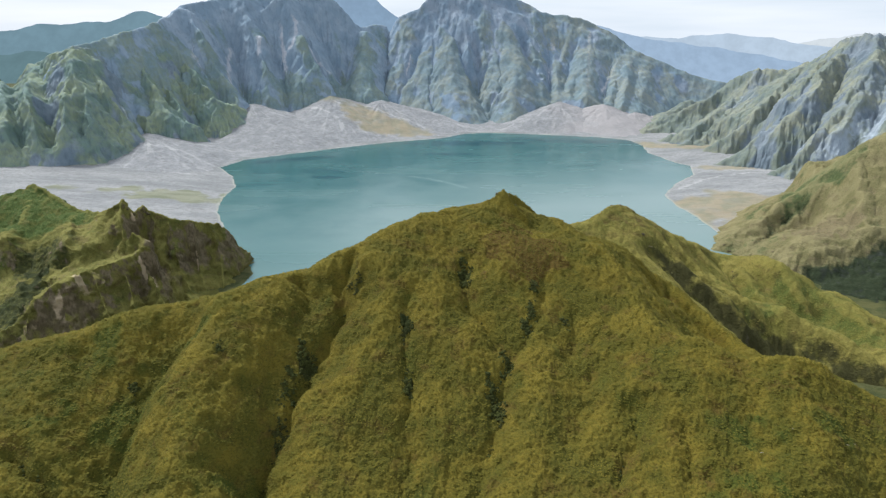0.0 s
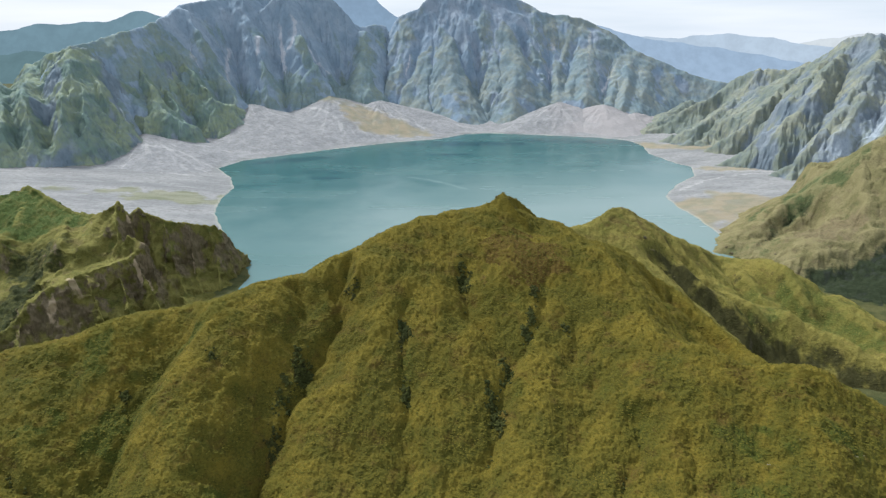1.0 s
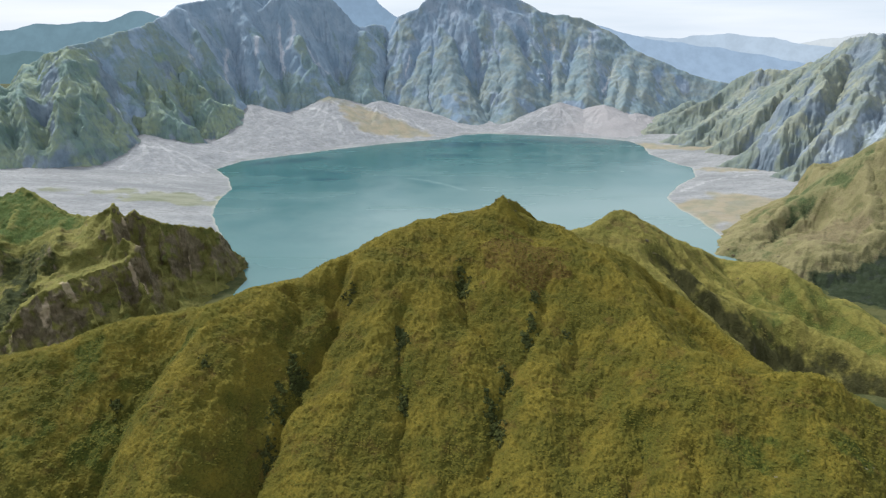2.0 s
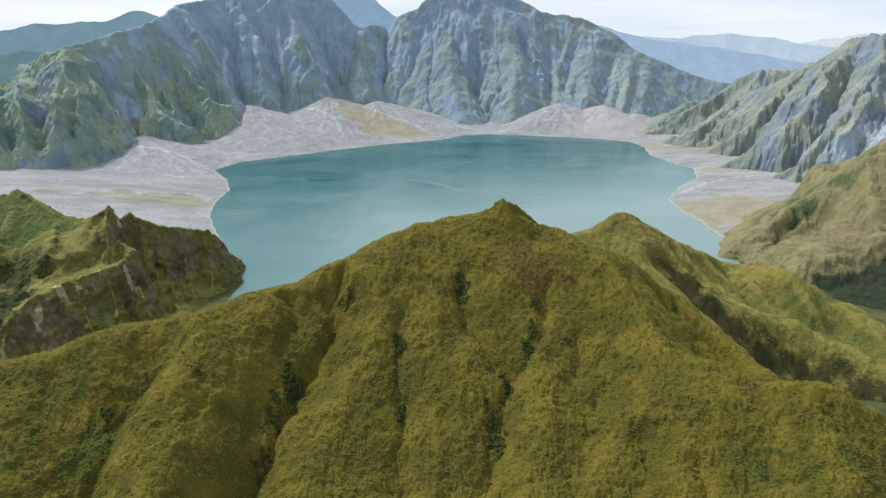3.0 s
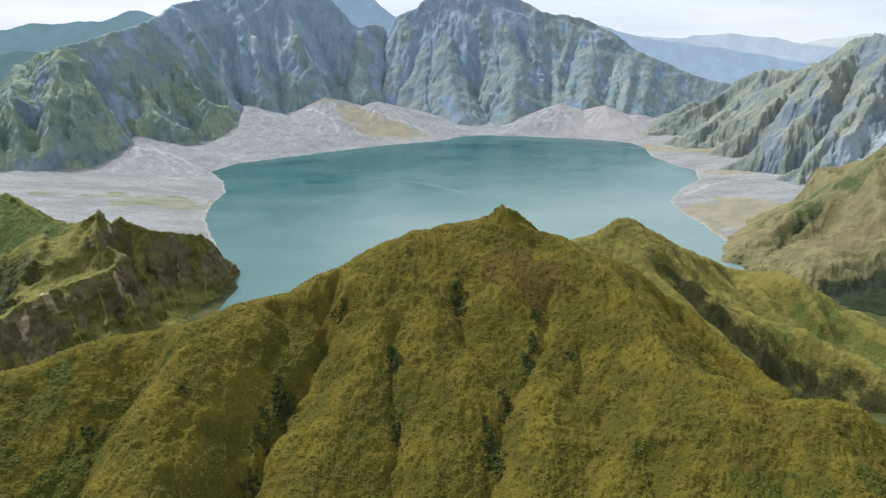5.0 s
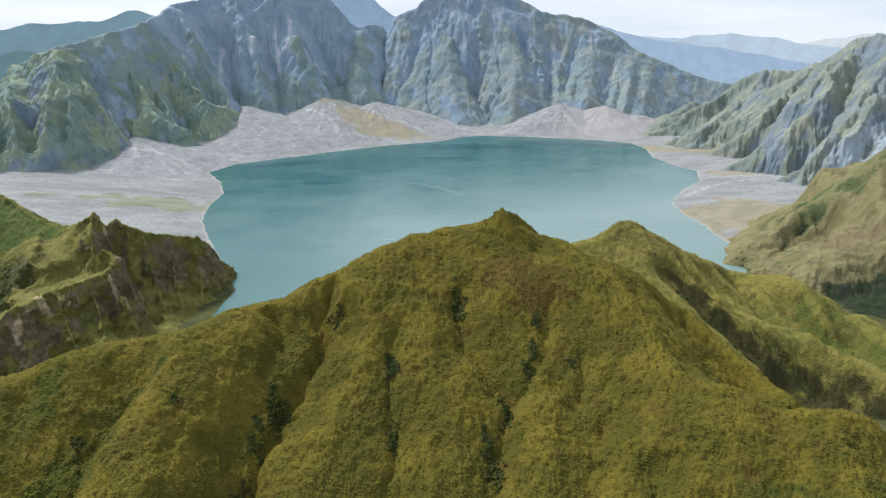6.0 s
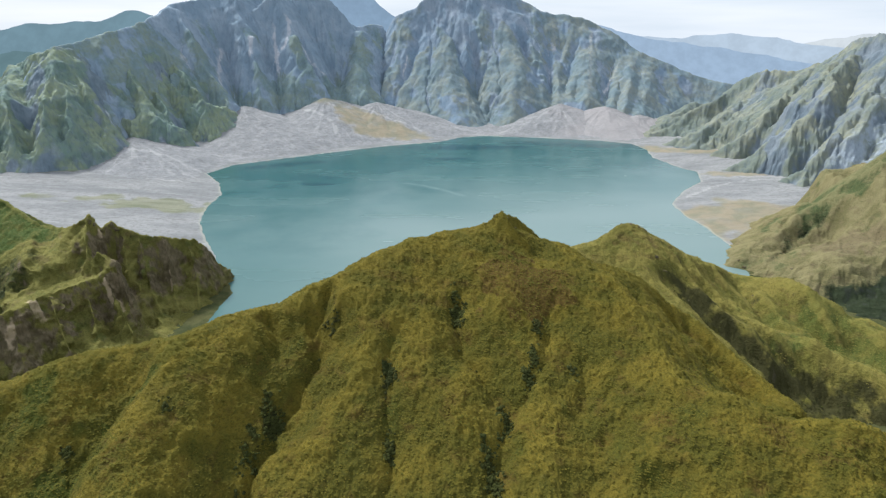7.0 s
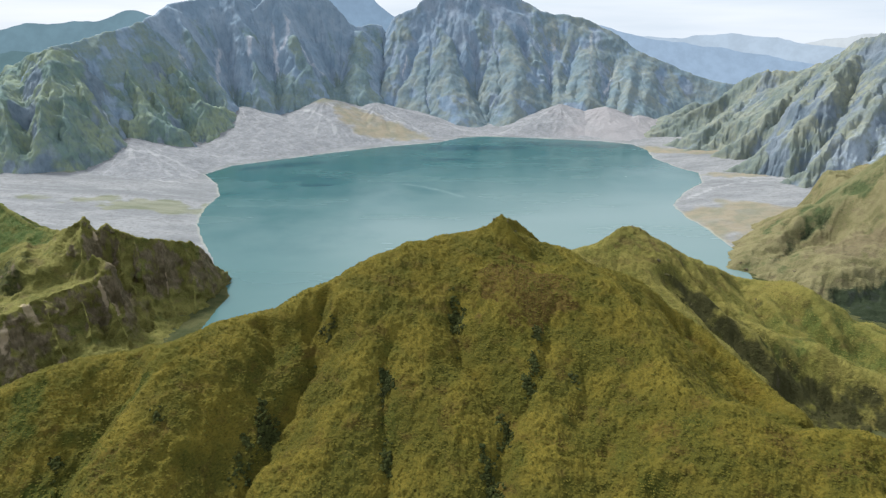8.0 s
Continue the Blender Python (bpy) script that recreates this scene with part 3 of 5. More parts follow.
def dome(ring, low=-0.3):
    """A small dome: a foot ring, a shoulder ring and a top."""
    a = np.arange(ring) * 2 * math.pi / ring
    foot = np.stack([np.cos(a), np.sin(a), np.full(ring, low)], -1)
    belly = np.stack([0.75 * np.cos(a + 0.4), 0.75 * np.sin(a + 0.4), np.full(ring, 0.55)], -1)
    v = np.vstack([foot, belly, [[0, 0, 1.0]]])
    f = []
    for k in range(ring):
        m = (k + 1) % ring
        f += [(k, m, ring + k), (m, ring + m, ring + k), (ring + k, ring + m, 2 * ring)]
    return v, np.array(f)


def tuft(ring, low=-0.35):
    """A low tuft: a foot ring and a leaning top."""
    a = np.arange(ring) * 2 * math.pi / ring
    v = np.vstack([np.stack([np.cos(a), np.sin(a), np.full(ring, low)], -1), [[0.15, 0.1, 1.0]]])
    return v, np.array([(k, (k + 1) % ring, ring) for k in range(ring)])


def plant_material(name, low, mid, high):
    n = Nodes(name)
    island = n.add("ShaderNodeNewGeometry").outputs["Random Per Island"]
    c = n.mix(n.ramp(island, 0.0, 0.6), low, mid)
    c = n.mix(n.ramp(island, 0.6, 1.0), c, high)
    c = n.mix(n.ramp(n.noise(30, 5), 0.42, 0.64, 0.0, 0.6), c, low)
    c = n.mix(n.ramp(n.noise(46, 5, (1, 1.2, 1)), 0.50, 0.68, 0.0, 0.4), c, (low[0] * 1.0, low[1] * 0.80, low[2] * 1.1))
    c = n.mix(n.ramp(n.noise(60, 5, (1.3, 1, 1)), 0.53, 0.70, 0.0, 0.55), c, (low[0] * 0.80, low[1] * 0.94, low[2] * 1.0))
    c = n.mix(n.math("MULTIPLY", n.edge("fresh", 0.9, 24, 0.2, 0.95), 0.55), c, (mid[0] * 0.82, mid[1] * 0.94, mid[2] * 1.0))
    leaf = n.noise(0.55, 3)
    c = n.mix(n.ramp(leaf, 0.5, 0.32, 0, 0.25), c, low)
    return n.finish(c, 0.9, ((leaf, 0.4, 0.2),))


TUSSOCK = plant_material("tussock_blades", (0.078, 0.073, 0.012), (0.104, 0.090, 0.015), (0.130, 0.106, 0.018))
# Tussocks of the ridge, lightened in colour for the haze.
HAZED_TUSSOCK = plant_material("hazed_tussock_blades", (0.125, 0.114, 0.028), (0.155, 0.137, 0.035), (0.188, 0.163, 0.046))
BUSH = plant_material("dark_scrub_leaves", (0.030, 0.035, 0.010), (0.042, 0.047, 0.013), (0.060, 0.066, 0.017))
# Shrub greens are lifted in colour for the pale haze over the shoulder.
SHRUB = plant_material("hazed_shrub_leaves", (0.063, 0.081, 0.035), (0.092, 0.111, 0.048), (0.128, 0.143, 0.062))


def sown(x, y, z, chance, count, seed, jitter):
    """Places on a grid of land, drawn by their chance."""
    rng = np.random.default_rng(seed)
    area = np.abs(np.gradient(x, axis=1) * np.gradient(y, axis=0) - np.gradient(x, axis=0) * np.gradient(y, axis=1))
    p = (np.clip(chance, 0, None) * area).ravel()
    pick = rng.choice(p.size, count, p=p / p.sum())
    out = np.stack([x.ravel()[pick], y.ravel()[pick], z.ravel()[pick]], -1)
    out[:, :2] += rng.uniform(-jitter, jitter, (count, 2))
    return out, rng


seen = (hill > hg + 2) & (hy < 830)
tuft_at, rng = sown(hx, hy, hill, seen * (0.8 + 0.45 * layered(hx, hy, 40, 3, 41)) * (1 - 0.7 * np.clip(1.2 * scrub, 0, 1)), 150000, 5, 0.6)
tufts = lumps("tussock_grass", tuft_at, rng.uniform(0.6, 1.1, len(tuft_at)), 0.45, TUSSOCK, hill_ob, tuft(5), 6, greener(tuft_at[:, 0], tuft_at[:, 1]))
tagged(tufts, "olive and gold tussocks of coarse grass", kind="stuff")
bush_at, rng = sown(hx, hy, hill, seen * np.clip(scrub - 0.2, 0, 1) ** 1.3, 2600, 7, 1.5)
bushes = lumps("scrub", bush_at, rng.uniform(0.7, 1.7, len(bush_at)), 0.8, BUSH, hill_ob, dome(6), 8)
tagged(bushes, "dark green scrub along the gullies", kind="stuff")

# ---- the ridge behind it ----
hx, hy = fan_grid(6, 48, 480, 560, 1330, 320)
ridge = crest(hx, hy, [(149, 835, 200), (202, 884, 189), (251, 902, 195), (288, 920, 193), (319, 925, 186), (390, 945, 142), (442, 980, 116), (490, 995, 99), (534, 970, 100), (556, 940, 113), (573, 905, 108), (592, 888, 99), (610, 870, 89), (631, 848, 85), (646, 815, 80), (700, 740, 60), (770, 660, 30)], (0.5, 0.3, 60), (0.85, 0.8, 60), 8, 8, 60, 31, warp=8)
front = crest(hx, hy, [(296, 912, 192), (318, 860, 172), (360, 820, 146), (405, 800, 122), (470, 785, 98), (540, 750, 80), (600, 705, 66), (650, 655, 56), (700, 600, 46), (740, 560, 40)], (0.75, 0.6, 60), (0.5, 0.45, 60), 9, 0, 50, 34, warp=6)
ridge = eased(merged(ridge, front, 26), 2, 2)
for points, width, height in (([(372, 930), (395, 860), (430, 775)], 16, 7), ([(430, 960), (442, 870), (465, 770)], 18, 8), ([(500, 975), (502, 880), (508, 755)], 18, 8), ([(556, 930), (566, 850), (580, 740)], 20, 9), ([(610, 865), (625, 790), (640, 700)], 18, 7), ([(335, 905), (362, 850), (392, 800)], 13, 6)):
    ridge = ridge + hollow(hx, hy, points, width, height, 1.0, warp=4)
knob = crest(hx, hy, [(236, 895, 195), (255, 906, 203), (273, 921, 207), (289, 930, 208), (305, 929, 202), (321, 930, 192), (356, 936, 170)], (0.75, 0.5, 30), (1.3, 0.9, 30), 2.5, 4.0, 18, 24, warp=3)
ridge = merged(ridge, knob, 4)
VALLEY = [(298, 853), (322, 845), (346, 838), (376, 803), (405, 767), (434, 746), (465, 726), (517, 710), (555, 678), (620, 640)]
for points, width, depth in (([(309, 877), (330, 837), (369, 794), (404, 751), (439, 712)], 34, 16), ([(389, 924), (440, 826), (500, 745), (561, 701)], 14, 8), ([(478, 969), (505, 818), (567, 736)], 14, 7), ([(577, 844), (590, 769), (597, 682)], 34, 12), ([(352, 905), (408, 819), (474, 747), (512, 704)], 18, 12), ([(424, 932), (468, 806), (535, 732)], 20, 11), ([(516, 967), (548, 836), (601, 742)], 20, 11), ([(596, 962), (626, 855), (680, 788)], 20, 9)):
    ridge = ridge - hollow(hx, hy, points, width, depth)
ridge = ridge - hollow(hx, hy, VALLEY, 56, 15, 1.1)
ridge = ridge + 2.4 * ribbed(hx, hy, 34, 3, 35) + 0.9 * layered(hx, hy, 8, 2, 36)
hg, _ = ground_height(hx, hy)
ridge, wet = eroded(hx, hy, ridge, hg, 8, 0.007, 1.5)
ridge = ridge + 0.5 * layered(hx, hy, 4, 2, 37)
st = steepness(hx, hy, eased(ridge, 2, 2))
rib = (ridge - eased(ridge, 7, 9)) / 4
ridge_ob = sheet("grassy_ridge", hx, hy, ridge, RIDGE_GRASS, ridge > hg - 25, {
    # The VALLEY band paints the slope's shade dark, along with some scrub.
    "lit_rib": step01(0.2, 1.0, rib), "scrub": step01(0.9, 1.4, st) * 0.5 + 0.3 * step01(0.15, 0.7, layered(0.8 * hx + 0.6 * hy, 0.35 * (hx - hy), 22, 4, 39)) + 0.5 * step01(6.5, 9.0, wet) + (1.0 + 0.7 * layered(hx, hy, 26, 4, 38)) * hollow(hx, hy, VALLEY, 46, 1.0, 0.7), "rock": step01(1.2, 2.0, st), "dry": 0.5 * spot(hx, hy, 330, 930, 60, 60), "fresh": 0.55 * spot(hx, hy, 600, 820, 140, 90, 0, 0.8)})
tagged(ridge_ob, "grassy ridge with a dark rocky knob above the lake", "ridge")

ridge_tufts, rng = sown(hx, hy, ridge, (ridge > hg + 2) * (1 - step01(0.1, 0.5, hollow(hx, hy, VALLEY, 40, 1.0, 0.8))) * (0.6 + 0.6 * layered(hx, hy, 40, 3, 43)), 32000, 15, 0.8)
tufts = lumps("tussock_grass", ridge_tufts, rng.uniform(0.6, 1.2, len(ridge_tufts)), 0.75, HAZED_TUSSOCK, ridge_ob, tuft(5), 16)
tagged(tufts, "olive and gold tussocks of coarse grass", kind="stuff")
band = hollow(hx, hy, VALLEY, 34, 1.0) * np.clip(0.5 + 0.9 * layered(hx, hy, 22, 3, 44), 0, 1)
bush_at, rng = sown(hx, hy, ridge, band, 420, 17, 5.0)
bushes = lumps("scrub", bush_at, rng.uniform(0.5, 1.3, len(bush_at)), 0.7, BUSH, ridge_ob, dome(6), 18)
tagged(bushes, "dark green scrub along the gullies", kind="stuff")

# ---- the rocky headland ----
hx, hy = fan_grid(-47, -15, 560, 760, 1480, 360)
back = crest(hx, hy, [(-1181, 1307, 176), (-998, 1231, 174), (-880, 1200, 175), (-812, 1165, 167), (-731, 1117, 146), (-656, 1082, 147), (-607, 1077, 171), (-589, 1076, 153), (-575, 1085, 155), (-532, 1090, 131), (-496, 1120, 118), (-458, 1157, 103)], (2.1, 0.9, 60), (1.5, 1.2, 60), 3, 5, 40, 41, warp=6)
meadow = crest(hx, hy, [(-1181, 1307, 176), (-876, 1191, 167), (-728, 1109, 139), (-606, 1059, 150)], (0.46, 0.5, 100), (1.2, 0.7, 60), 6, warp=7)
bluff = crest(hx, hy, [(-782, 780, 0), (-677, 819, 42), (-649, 844, 78), (-612, 866, 101), (-600, 908, 98), (-562, 956, 102), (-536, 973, 99)], (2.4, 1.0, 45), (0.12, 0.5, 120), 4, 8, 48, 45, warp=6)
apron = crest(hx, hy, [(-560, 915, 42), (-505, 965, 26), (-462, 1005, 11), (-428, 1040, 2)], (0.34, 0.3, 60), (0.6, 0.5, 60), 8, warp=8)
rocks = merged(merged(merged(back, bluff, 6), meadow, 6), apron, 8)
KNOBBLY = (1.7, 1.2, 30)
for seed, points in enumerate((
        [(-607, 1076, 169), (-596, 1035, 142), (-572, 993, 115)], [(-565, 1082, 147), (-543, 1044, 110), (-526, 1018, 70), (-506, 995, 36)], [(-532, 1087, 123), (-510, 1051, 82), (-491, 1019, 37), (-473, 994, 14)],
        [(-501, 1114, 108), (-486, 1080, 74), (-471, 1048, 30), (-449, 1019, 4)], [(-473, 1140, 97), (-453, 1108, 63), (-432, 1079, 26), (-419, 1050, 6)], [(-458, 1154, 95), (-438, 1136, 57), (-422, 1131, 22)],
        [(-572, 993, 115), (-550, 1007, 123), (-520, 990, 114), (-502, 978, 75), (-478, 966, 18), (-448, 966, -3)],
        [(-650, 844, 77), (-648, 821, 56), (-643, 794, 31)], [(-616, 866, 99), (-602, 838, 69), (-586, 806, 34)], [(-594, 913, 98), (-567, 880, 67), (-536, 840, 32)], [(-562, 955, 101), (-541, 922, 69), (-514, 885, 34)], [(-535, 974, 99), (-508, 941, 63), (-481, 912, 26)])):
    rocks = merged(rocks, crest(hx, hy, points, KNOBBLY, KNOBBLY, 3, 6, 17, 140 + seed, warp=9), 3)
for seed, points in enumerate(([(-731, 1115, 141), (-695, 1033, 125), (-685, 971, 104), (-686, 918, 81)], [(-644, 1079, 144), (-643, 1014, 120), (-636, 970, 106)], [(-846, 1177, 159), (-808, 1080, 141), (-789, 998, 124)])):
    rocks = merged(rocks, crest(hx, hy, points, (0.75, 0.6, 50), (0.75, 0.6, 50), 8, 4, 30, 160 + seed, warp=6), 6)
for points, width, depth in (([(-583, 1081), (-553, 1041), (-528, 1015), (-498, 985)], 13, 14), ([(-889, 1127), (-787, 1036), (-703, 934), (-687, 871)], 26, 12), ([(-507, 1104), (-499, 1064), (-481, 1030)], 8, 8), ([(-551, 976), (-523, 934), (-498, 901)], 8, 9)):
    rocks = rocks - hollow(hx, hy, points, width, depth, 1.0, warp=3)
for points, width, depth in (
        ([(-580, 1080), (-578, 1061), (-548, 1010)], 11, 14), ([(-536, 1031), (-500, 989), (-470, 964)], 16, 21), ([(-505, 1088), (-495, 1069), (-472, 1056)], 9, 13), ([(-484, 1104), (-474, 1095), (-461, 1085)], 9, 14), ([(-468, 1141), (-453, 1129), (-439, 1125)], 10, 11), ([(-542, 957), (-528, 947), (-516, 928)], 8, 11), ([(-521, 974), (-504, 953)], 8, 13), ([(-679, 955), (-644, 962), (-619, 983)], 18, 14), ([(-644, 1079), (-622, 1016), (-603, 1006)], 14, 11),
        ([(-603, 1071), (-593, 1036), (-555, 993), (-514, 973), (-480, 966)], 16, -13), ([(-559, 1083), (-520, 1071), (-504, 1082)], 12, -11), ([(-505, 1104), (-491, 1100), (-477, 1071)], 10, -10), ([(-478, 1136), (-452, 1127), (-421, 1128)], 11, -10), ([(-690, 1046), (-679, 999), (-679, 970)], 15, -10)):
    rocks = rocks - hollow(hx, hy, points, width, depth, 1.0, warp=2)
for x, y, r, h in ((-607, 1078, 9, 6), (-590, 1084, 6, 4), (-577, 1090, 7, 8), (-560, 1088, 6, 4)):
    rocks = rocks + h * np.exp(-(((hx - x) ** 2 + (hy - y) ** 2) / r ** 2) ** 1.5)
rocks = rocks + 4 * (0.4 + ribbed(hx, hy, 50, 3, 51, 0.55)) * step01(5, 40, rocks) + 2.6 * ribbed(hx, hy, 20, 3, 52)
hg, _ = ground_height(hx, hy)
rocks, wet = eroded(hx, hy, rocks, hg, 3, 0.006, 3.2)
rocks = rocks + 1.2 * layered(hx, hy, 8, 3, 53) + 5.0 * (0.3 + ribbed(hx + 0.4 * hy, hy, 38, 3, 58, 0.5)) * step01(0.6, 1.4, steepness(hx, hy, eased(rocks, 2, 3)))
ledge = 13 + 3 * layered(hx, hy, 60, 2, 59)
rocks = rocks + 2.2 * np.sin(2 * math.pi * (rocks + 9 * layered(hx, hy, 45, 3, 57)) / ledge) * step01(0.8, 1.5, steepness(hx, hy, eased(rocks, 2, 3)))
st = steepness(hx, hy, eased(rocks, 1, 2))
rib = (rocks - eased(rocks, 6, 8)) / 5
wx, wy = weathered(hx, hy, rocks, 5.0, 21, 81)
head_ob = sheet("rocky_headland", wx, wy, rocks, HEADLAND, rocks > hg - 25, {
    "rock": (0.5 + 0.5 * step01(5, 60, rocks + 30 * layered(hx, hy, 40, 3, 56))) * step01(0.85, 1.7, steepness(hx, hy, eased(rocks, 6, 9)) + 0.8 * layered(1.3 * hx + 0.3 * rocks, 0.6 * hy + 0.7 * rocks, 30, 5, 55, 0.65)), "scrub": 0.7 * spot(hx, hy, -720, 980, 60, 50) + 0.8 * spot(hx, hy, -705, 880, 45, 70, 0, 0.6) + 0.5 * step01(6.0, 8.0, wet), "lit_rib": step01(0.2, 1.0, rib) * step01(1.4, 0.9, st), "fresh": 0.6 * spot(hx, hy, -800, 1120, 130, 110),
    "bare": sum(hollow(hx, hy, points, width, 1.2, 0.6, warp=3) for points, width in (([(-601, 873), (-594, 883), (-587, 888)], 12), ([(-618, 832), (-612, 840), (-605, 848)], 9), ([(-542, 972), (-535, 963), (-529, 955)], 3.5), ([(-520, 972), (-510, 958), (-500, 943)], 3), ([(-593, 1071), (-588, 1065)], 4), ([(-487, 1078), (-478, 1062)], 3.5)))})
tagged(head_ob, "craggy headland with brown cliffs and green grass tops", "headland")

# ---- the grassy shoulder on the far side of the valley ----
hx, hy = fan_grid(22, 48, 400, 880, 1900, 280)
shoulder = crest(hx, hy, [(609, 1257, 4), (657, 1272, 29), (762, 1340, 67), (846, 1385, 108), (876, 1380, 136), (924, 1370, 182), (948, 1360, 210), (978, 1350, 237), (1136, 1321, 345)], (0.62, 0.55, 120), (0.6, 0.7, 90), 8, 9, 90, 61, warp=6)
lobe = crest(hx, hy, [(655, 1275, 6), (690, 1250, 30), (740, 1205, 56), (781, 1165, 74), (830, 1150, 84), (900, 1150, 108), (1000, 1170, 160), (1150, 1150, 240)], (0.5, 0.62, 60), (0.0, 0.06, 80), 14, 8, 60, 67, warp=7)
shoulder = merged(shoulder, lobe, 10)
CLIFF = [(722, 1138), (745, 1124), (785, 1112), (821, 1116), (865, 1126), (920, 1140), (1000, 1156), (1120, 1170)]
cliff_d, cliff_side, cliff_far, _, cliff_run = along(hx + 5 * layered(hx, hy, 28, 3, 75), hy + 9 * layered(hx, hy, 24, 3, 76), swept(CLIFF))
# Slope under the CLIFF edge: its shadow, put into rock and scrub colours.
shade_below = (cliff_side > 0) * step01(0, 45, cliff_far) * step01(0, 30, cliff_d)
shelf = crest(hx, hy, [(715, 1040, 4), (760, 1040, 14), (830, 1050, 30), (920, 1060, 52), (1000, 1070, 78), (1120, 1080, 118)], (0.22, 0.26, 80), (0.3, 0.3, 60), 10, 6, 40, 74, warp=8)
shoulder = merged(shoulder - 16 * (1 - np.exp(-cliff_d / 11)) * (cliff_side > 0) * step01(0, 45, cliff_far), shelf, 5)
SHRUBS = [(675, 1241), (721, 1250), (790, 1315), (828, 1337), (861, 1345), (877, 1330)]
for points, width, depth in ((SHRUBS, 24, 11), ([(639, 1260), (691, 1293), (741, 1326), (791, 1365), (852, 1398), (877, 1371)], 16, 6), ([(834, 1320), (854, 1323), (885, 1299), (900, 1263), (906, 1238)], 18, 7), ([(892, 1369), (916, 1335), (938, 1298)], 16, 7), ([(658, 1227), (693, 1235), (779, 1304), (834, 1322), (873, 1314), (893, 1263)], 16, -6)):
    shoulder = shoulder - hollow(hx, hy, points, width, depth, 1.1, warp=4)
shoulder = shoulder + 9 * ribbed(0.62 * hx + 0.78 * hy, 0.3 * (hx - hy), 60, 4, 65, 0.55) + 0.9 * layered(hx, hy, 12, 2, 66)
hg, _ = ground_height(hx, hy)
shoulder, wet = eroded(hx, hy, shoulder, hg, 9, 0.009, 1.9)
shoulder = shoulder + 0.9 * layered(hx, hy, 12, 3, 68) + 1.2 * ribbed(hx, hy, 20, 2, 73)
st = steepness(hx, hy, eased(shoulder, 1, 2))
rib = (shoulder - eased(shoulder, 5, 7)) / 5
shoulder_ob = sheet("grassy_shoulder", hx, hy, shoulder, PALE_GRASS, shoulder > hg - 25, {
    "lit_rib": step01(0.2, 1.0, rib), "rock": 0.4 * shade_below * step01(0.25, 0.6, st + 0.5 * layered(hx, hy, 30, 3, 78)), "scrub": 0.5 * step01(6.5, 9.0, wet) + 1.1 * shade_below + 0.9 * (0.7 + 0.6 * layered(hx, hy, 30, 3, 69)) * hollow(hx, hy, SHRUBS, 20, 1.0, 0.8), "dry": 0.6 * spot(hx, hy, 830, 1200, 80, 60), "fresh": 0.6 * spot(hx, hy, 900, 1380, 140, 60, 0, 0.6)})
bush_at, rng = sown(hx, hy, shoulder, np.clip(0.9 * layered(hx, hy, 30, 3, 69) + 0.4, 0, 1) * hollow(hx, hy, SHRUBS, 18, 1.0) + 0.05 * step01(7.0, 9.0, wet) * (shoulder > hg + 2), 450, 27, 3.0)
bushes = lumps("scrub", bush_at, rng.uniform(0.7, 1.5, len(bush_at)), 0.45, SHRUB, shoulder_ob, dome(6), 28)
tagged(bushes, "dark green scrub in a hollow", kind="stuff")
tagged(shoulder_ob, "pale grassy shoulder sloping down to the lake shore", "hillside")


# ---- crater walls ----
def wall(name, label, category, material, grid, crests, soft, rough, seed, grass_at, pale, cuts=(), meadows=(), bare_above=9999, cut=0.02, limit=1.8, fine=2.0, ribs=(), worn=(1, 2), chips=(2.4, 46), barrens=()):
    x, y = fan_grid(*grid)
    z = None
    for points, right, left, round_off, flute, size in crests:
        one = crest(x, y, points, right, left, round_off, flute, size, seed, warp=22)
        z = one if z is None else merged(z, one, soft)
        seed += 3
    for points, width, depth in cuts:
        z = z - hollow(x, y, points, width, depth, 1.1, warp=9)
    lush = 0
    for points, width, height in ribs:
        hump = hollow(x, y, points, width, 1.0, 0.8, warp=9)
        z, lush = z + height * hump, lush + hump
    z = z + rough * (ribbed(x, y, 90, 3, seed + 20, 0.5) + 0.5 * layered(x, y, 30, 3, seed + 30))
    g, _ = ground_height(x, y)
    z, wet = eroded(x, y, z, g, 10, cut, limit)
    z = eased(z, *worn, 1)
    z = z + fine * (0.4 + ribbed(x, y, 34, 3, seed + 31, 0.6)) + 0.6 * fine * ribbed(x, y, 14, 2, seed + 36)
    s = steepness(x, y, eased(z, 5, 9))
    rib = (z - eased(z, 4, 9)) / 9
    bare = 0.75 * step01(7.4, 9.6, wet) * step01(0.1, 0.6, layered(x, y, 260, 3, seed + 33))
    for points, width in pale:
        bare = bare + 0.9 * hollow(x, y, points, width, 1.0, 0.7, warp=7)
    green = step01(grass_at + 0.4, grass_at - 0.4, s + 0.6 * layered(x, y, 170, 4, seed + 40) - 0.2 * np.clip(rib, -1, 1)) * (1 - 0.75 * step01(-70, 70, z - bare_above + 60 * layered(x, y, 140, 3, seed + 50)))
    green = green + 0.55 * step01(330, 120, z + 70 * layered(x, y, 120, 3, seed + 51)) * step01(-0.25, 0.35, layered(x, y, 140, 4, seed + 52))
    # Grass thins in the channels, so colour darkens gullies where shade falls.
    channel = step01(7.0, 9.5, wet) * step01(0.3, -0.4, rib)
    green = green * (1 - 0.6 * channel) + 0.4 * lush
    for patch in meadows:
        green = green + 0.6 * spot(x, y, *patch)
    for patch in barrens:
        green = green * (1 - 0.5 * spot(x, y, *patch))
    x, y = weathered(x, y, z, *chips, seed + 70)
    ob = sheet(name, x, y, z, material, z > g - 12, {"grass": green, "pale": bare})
    return tagged(ob, label, category)


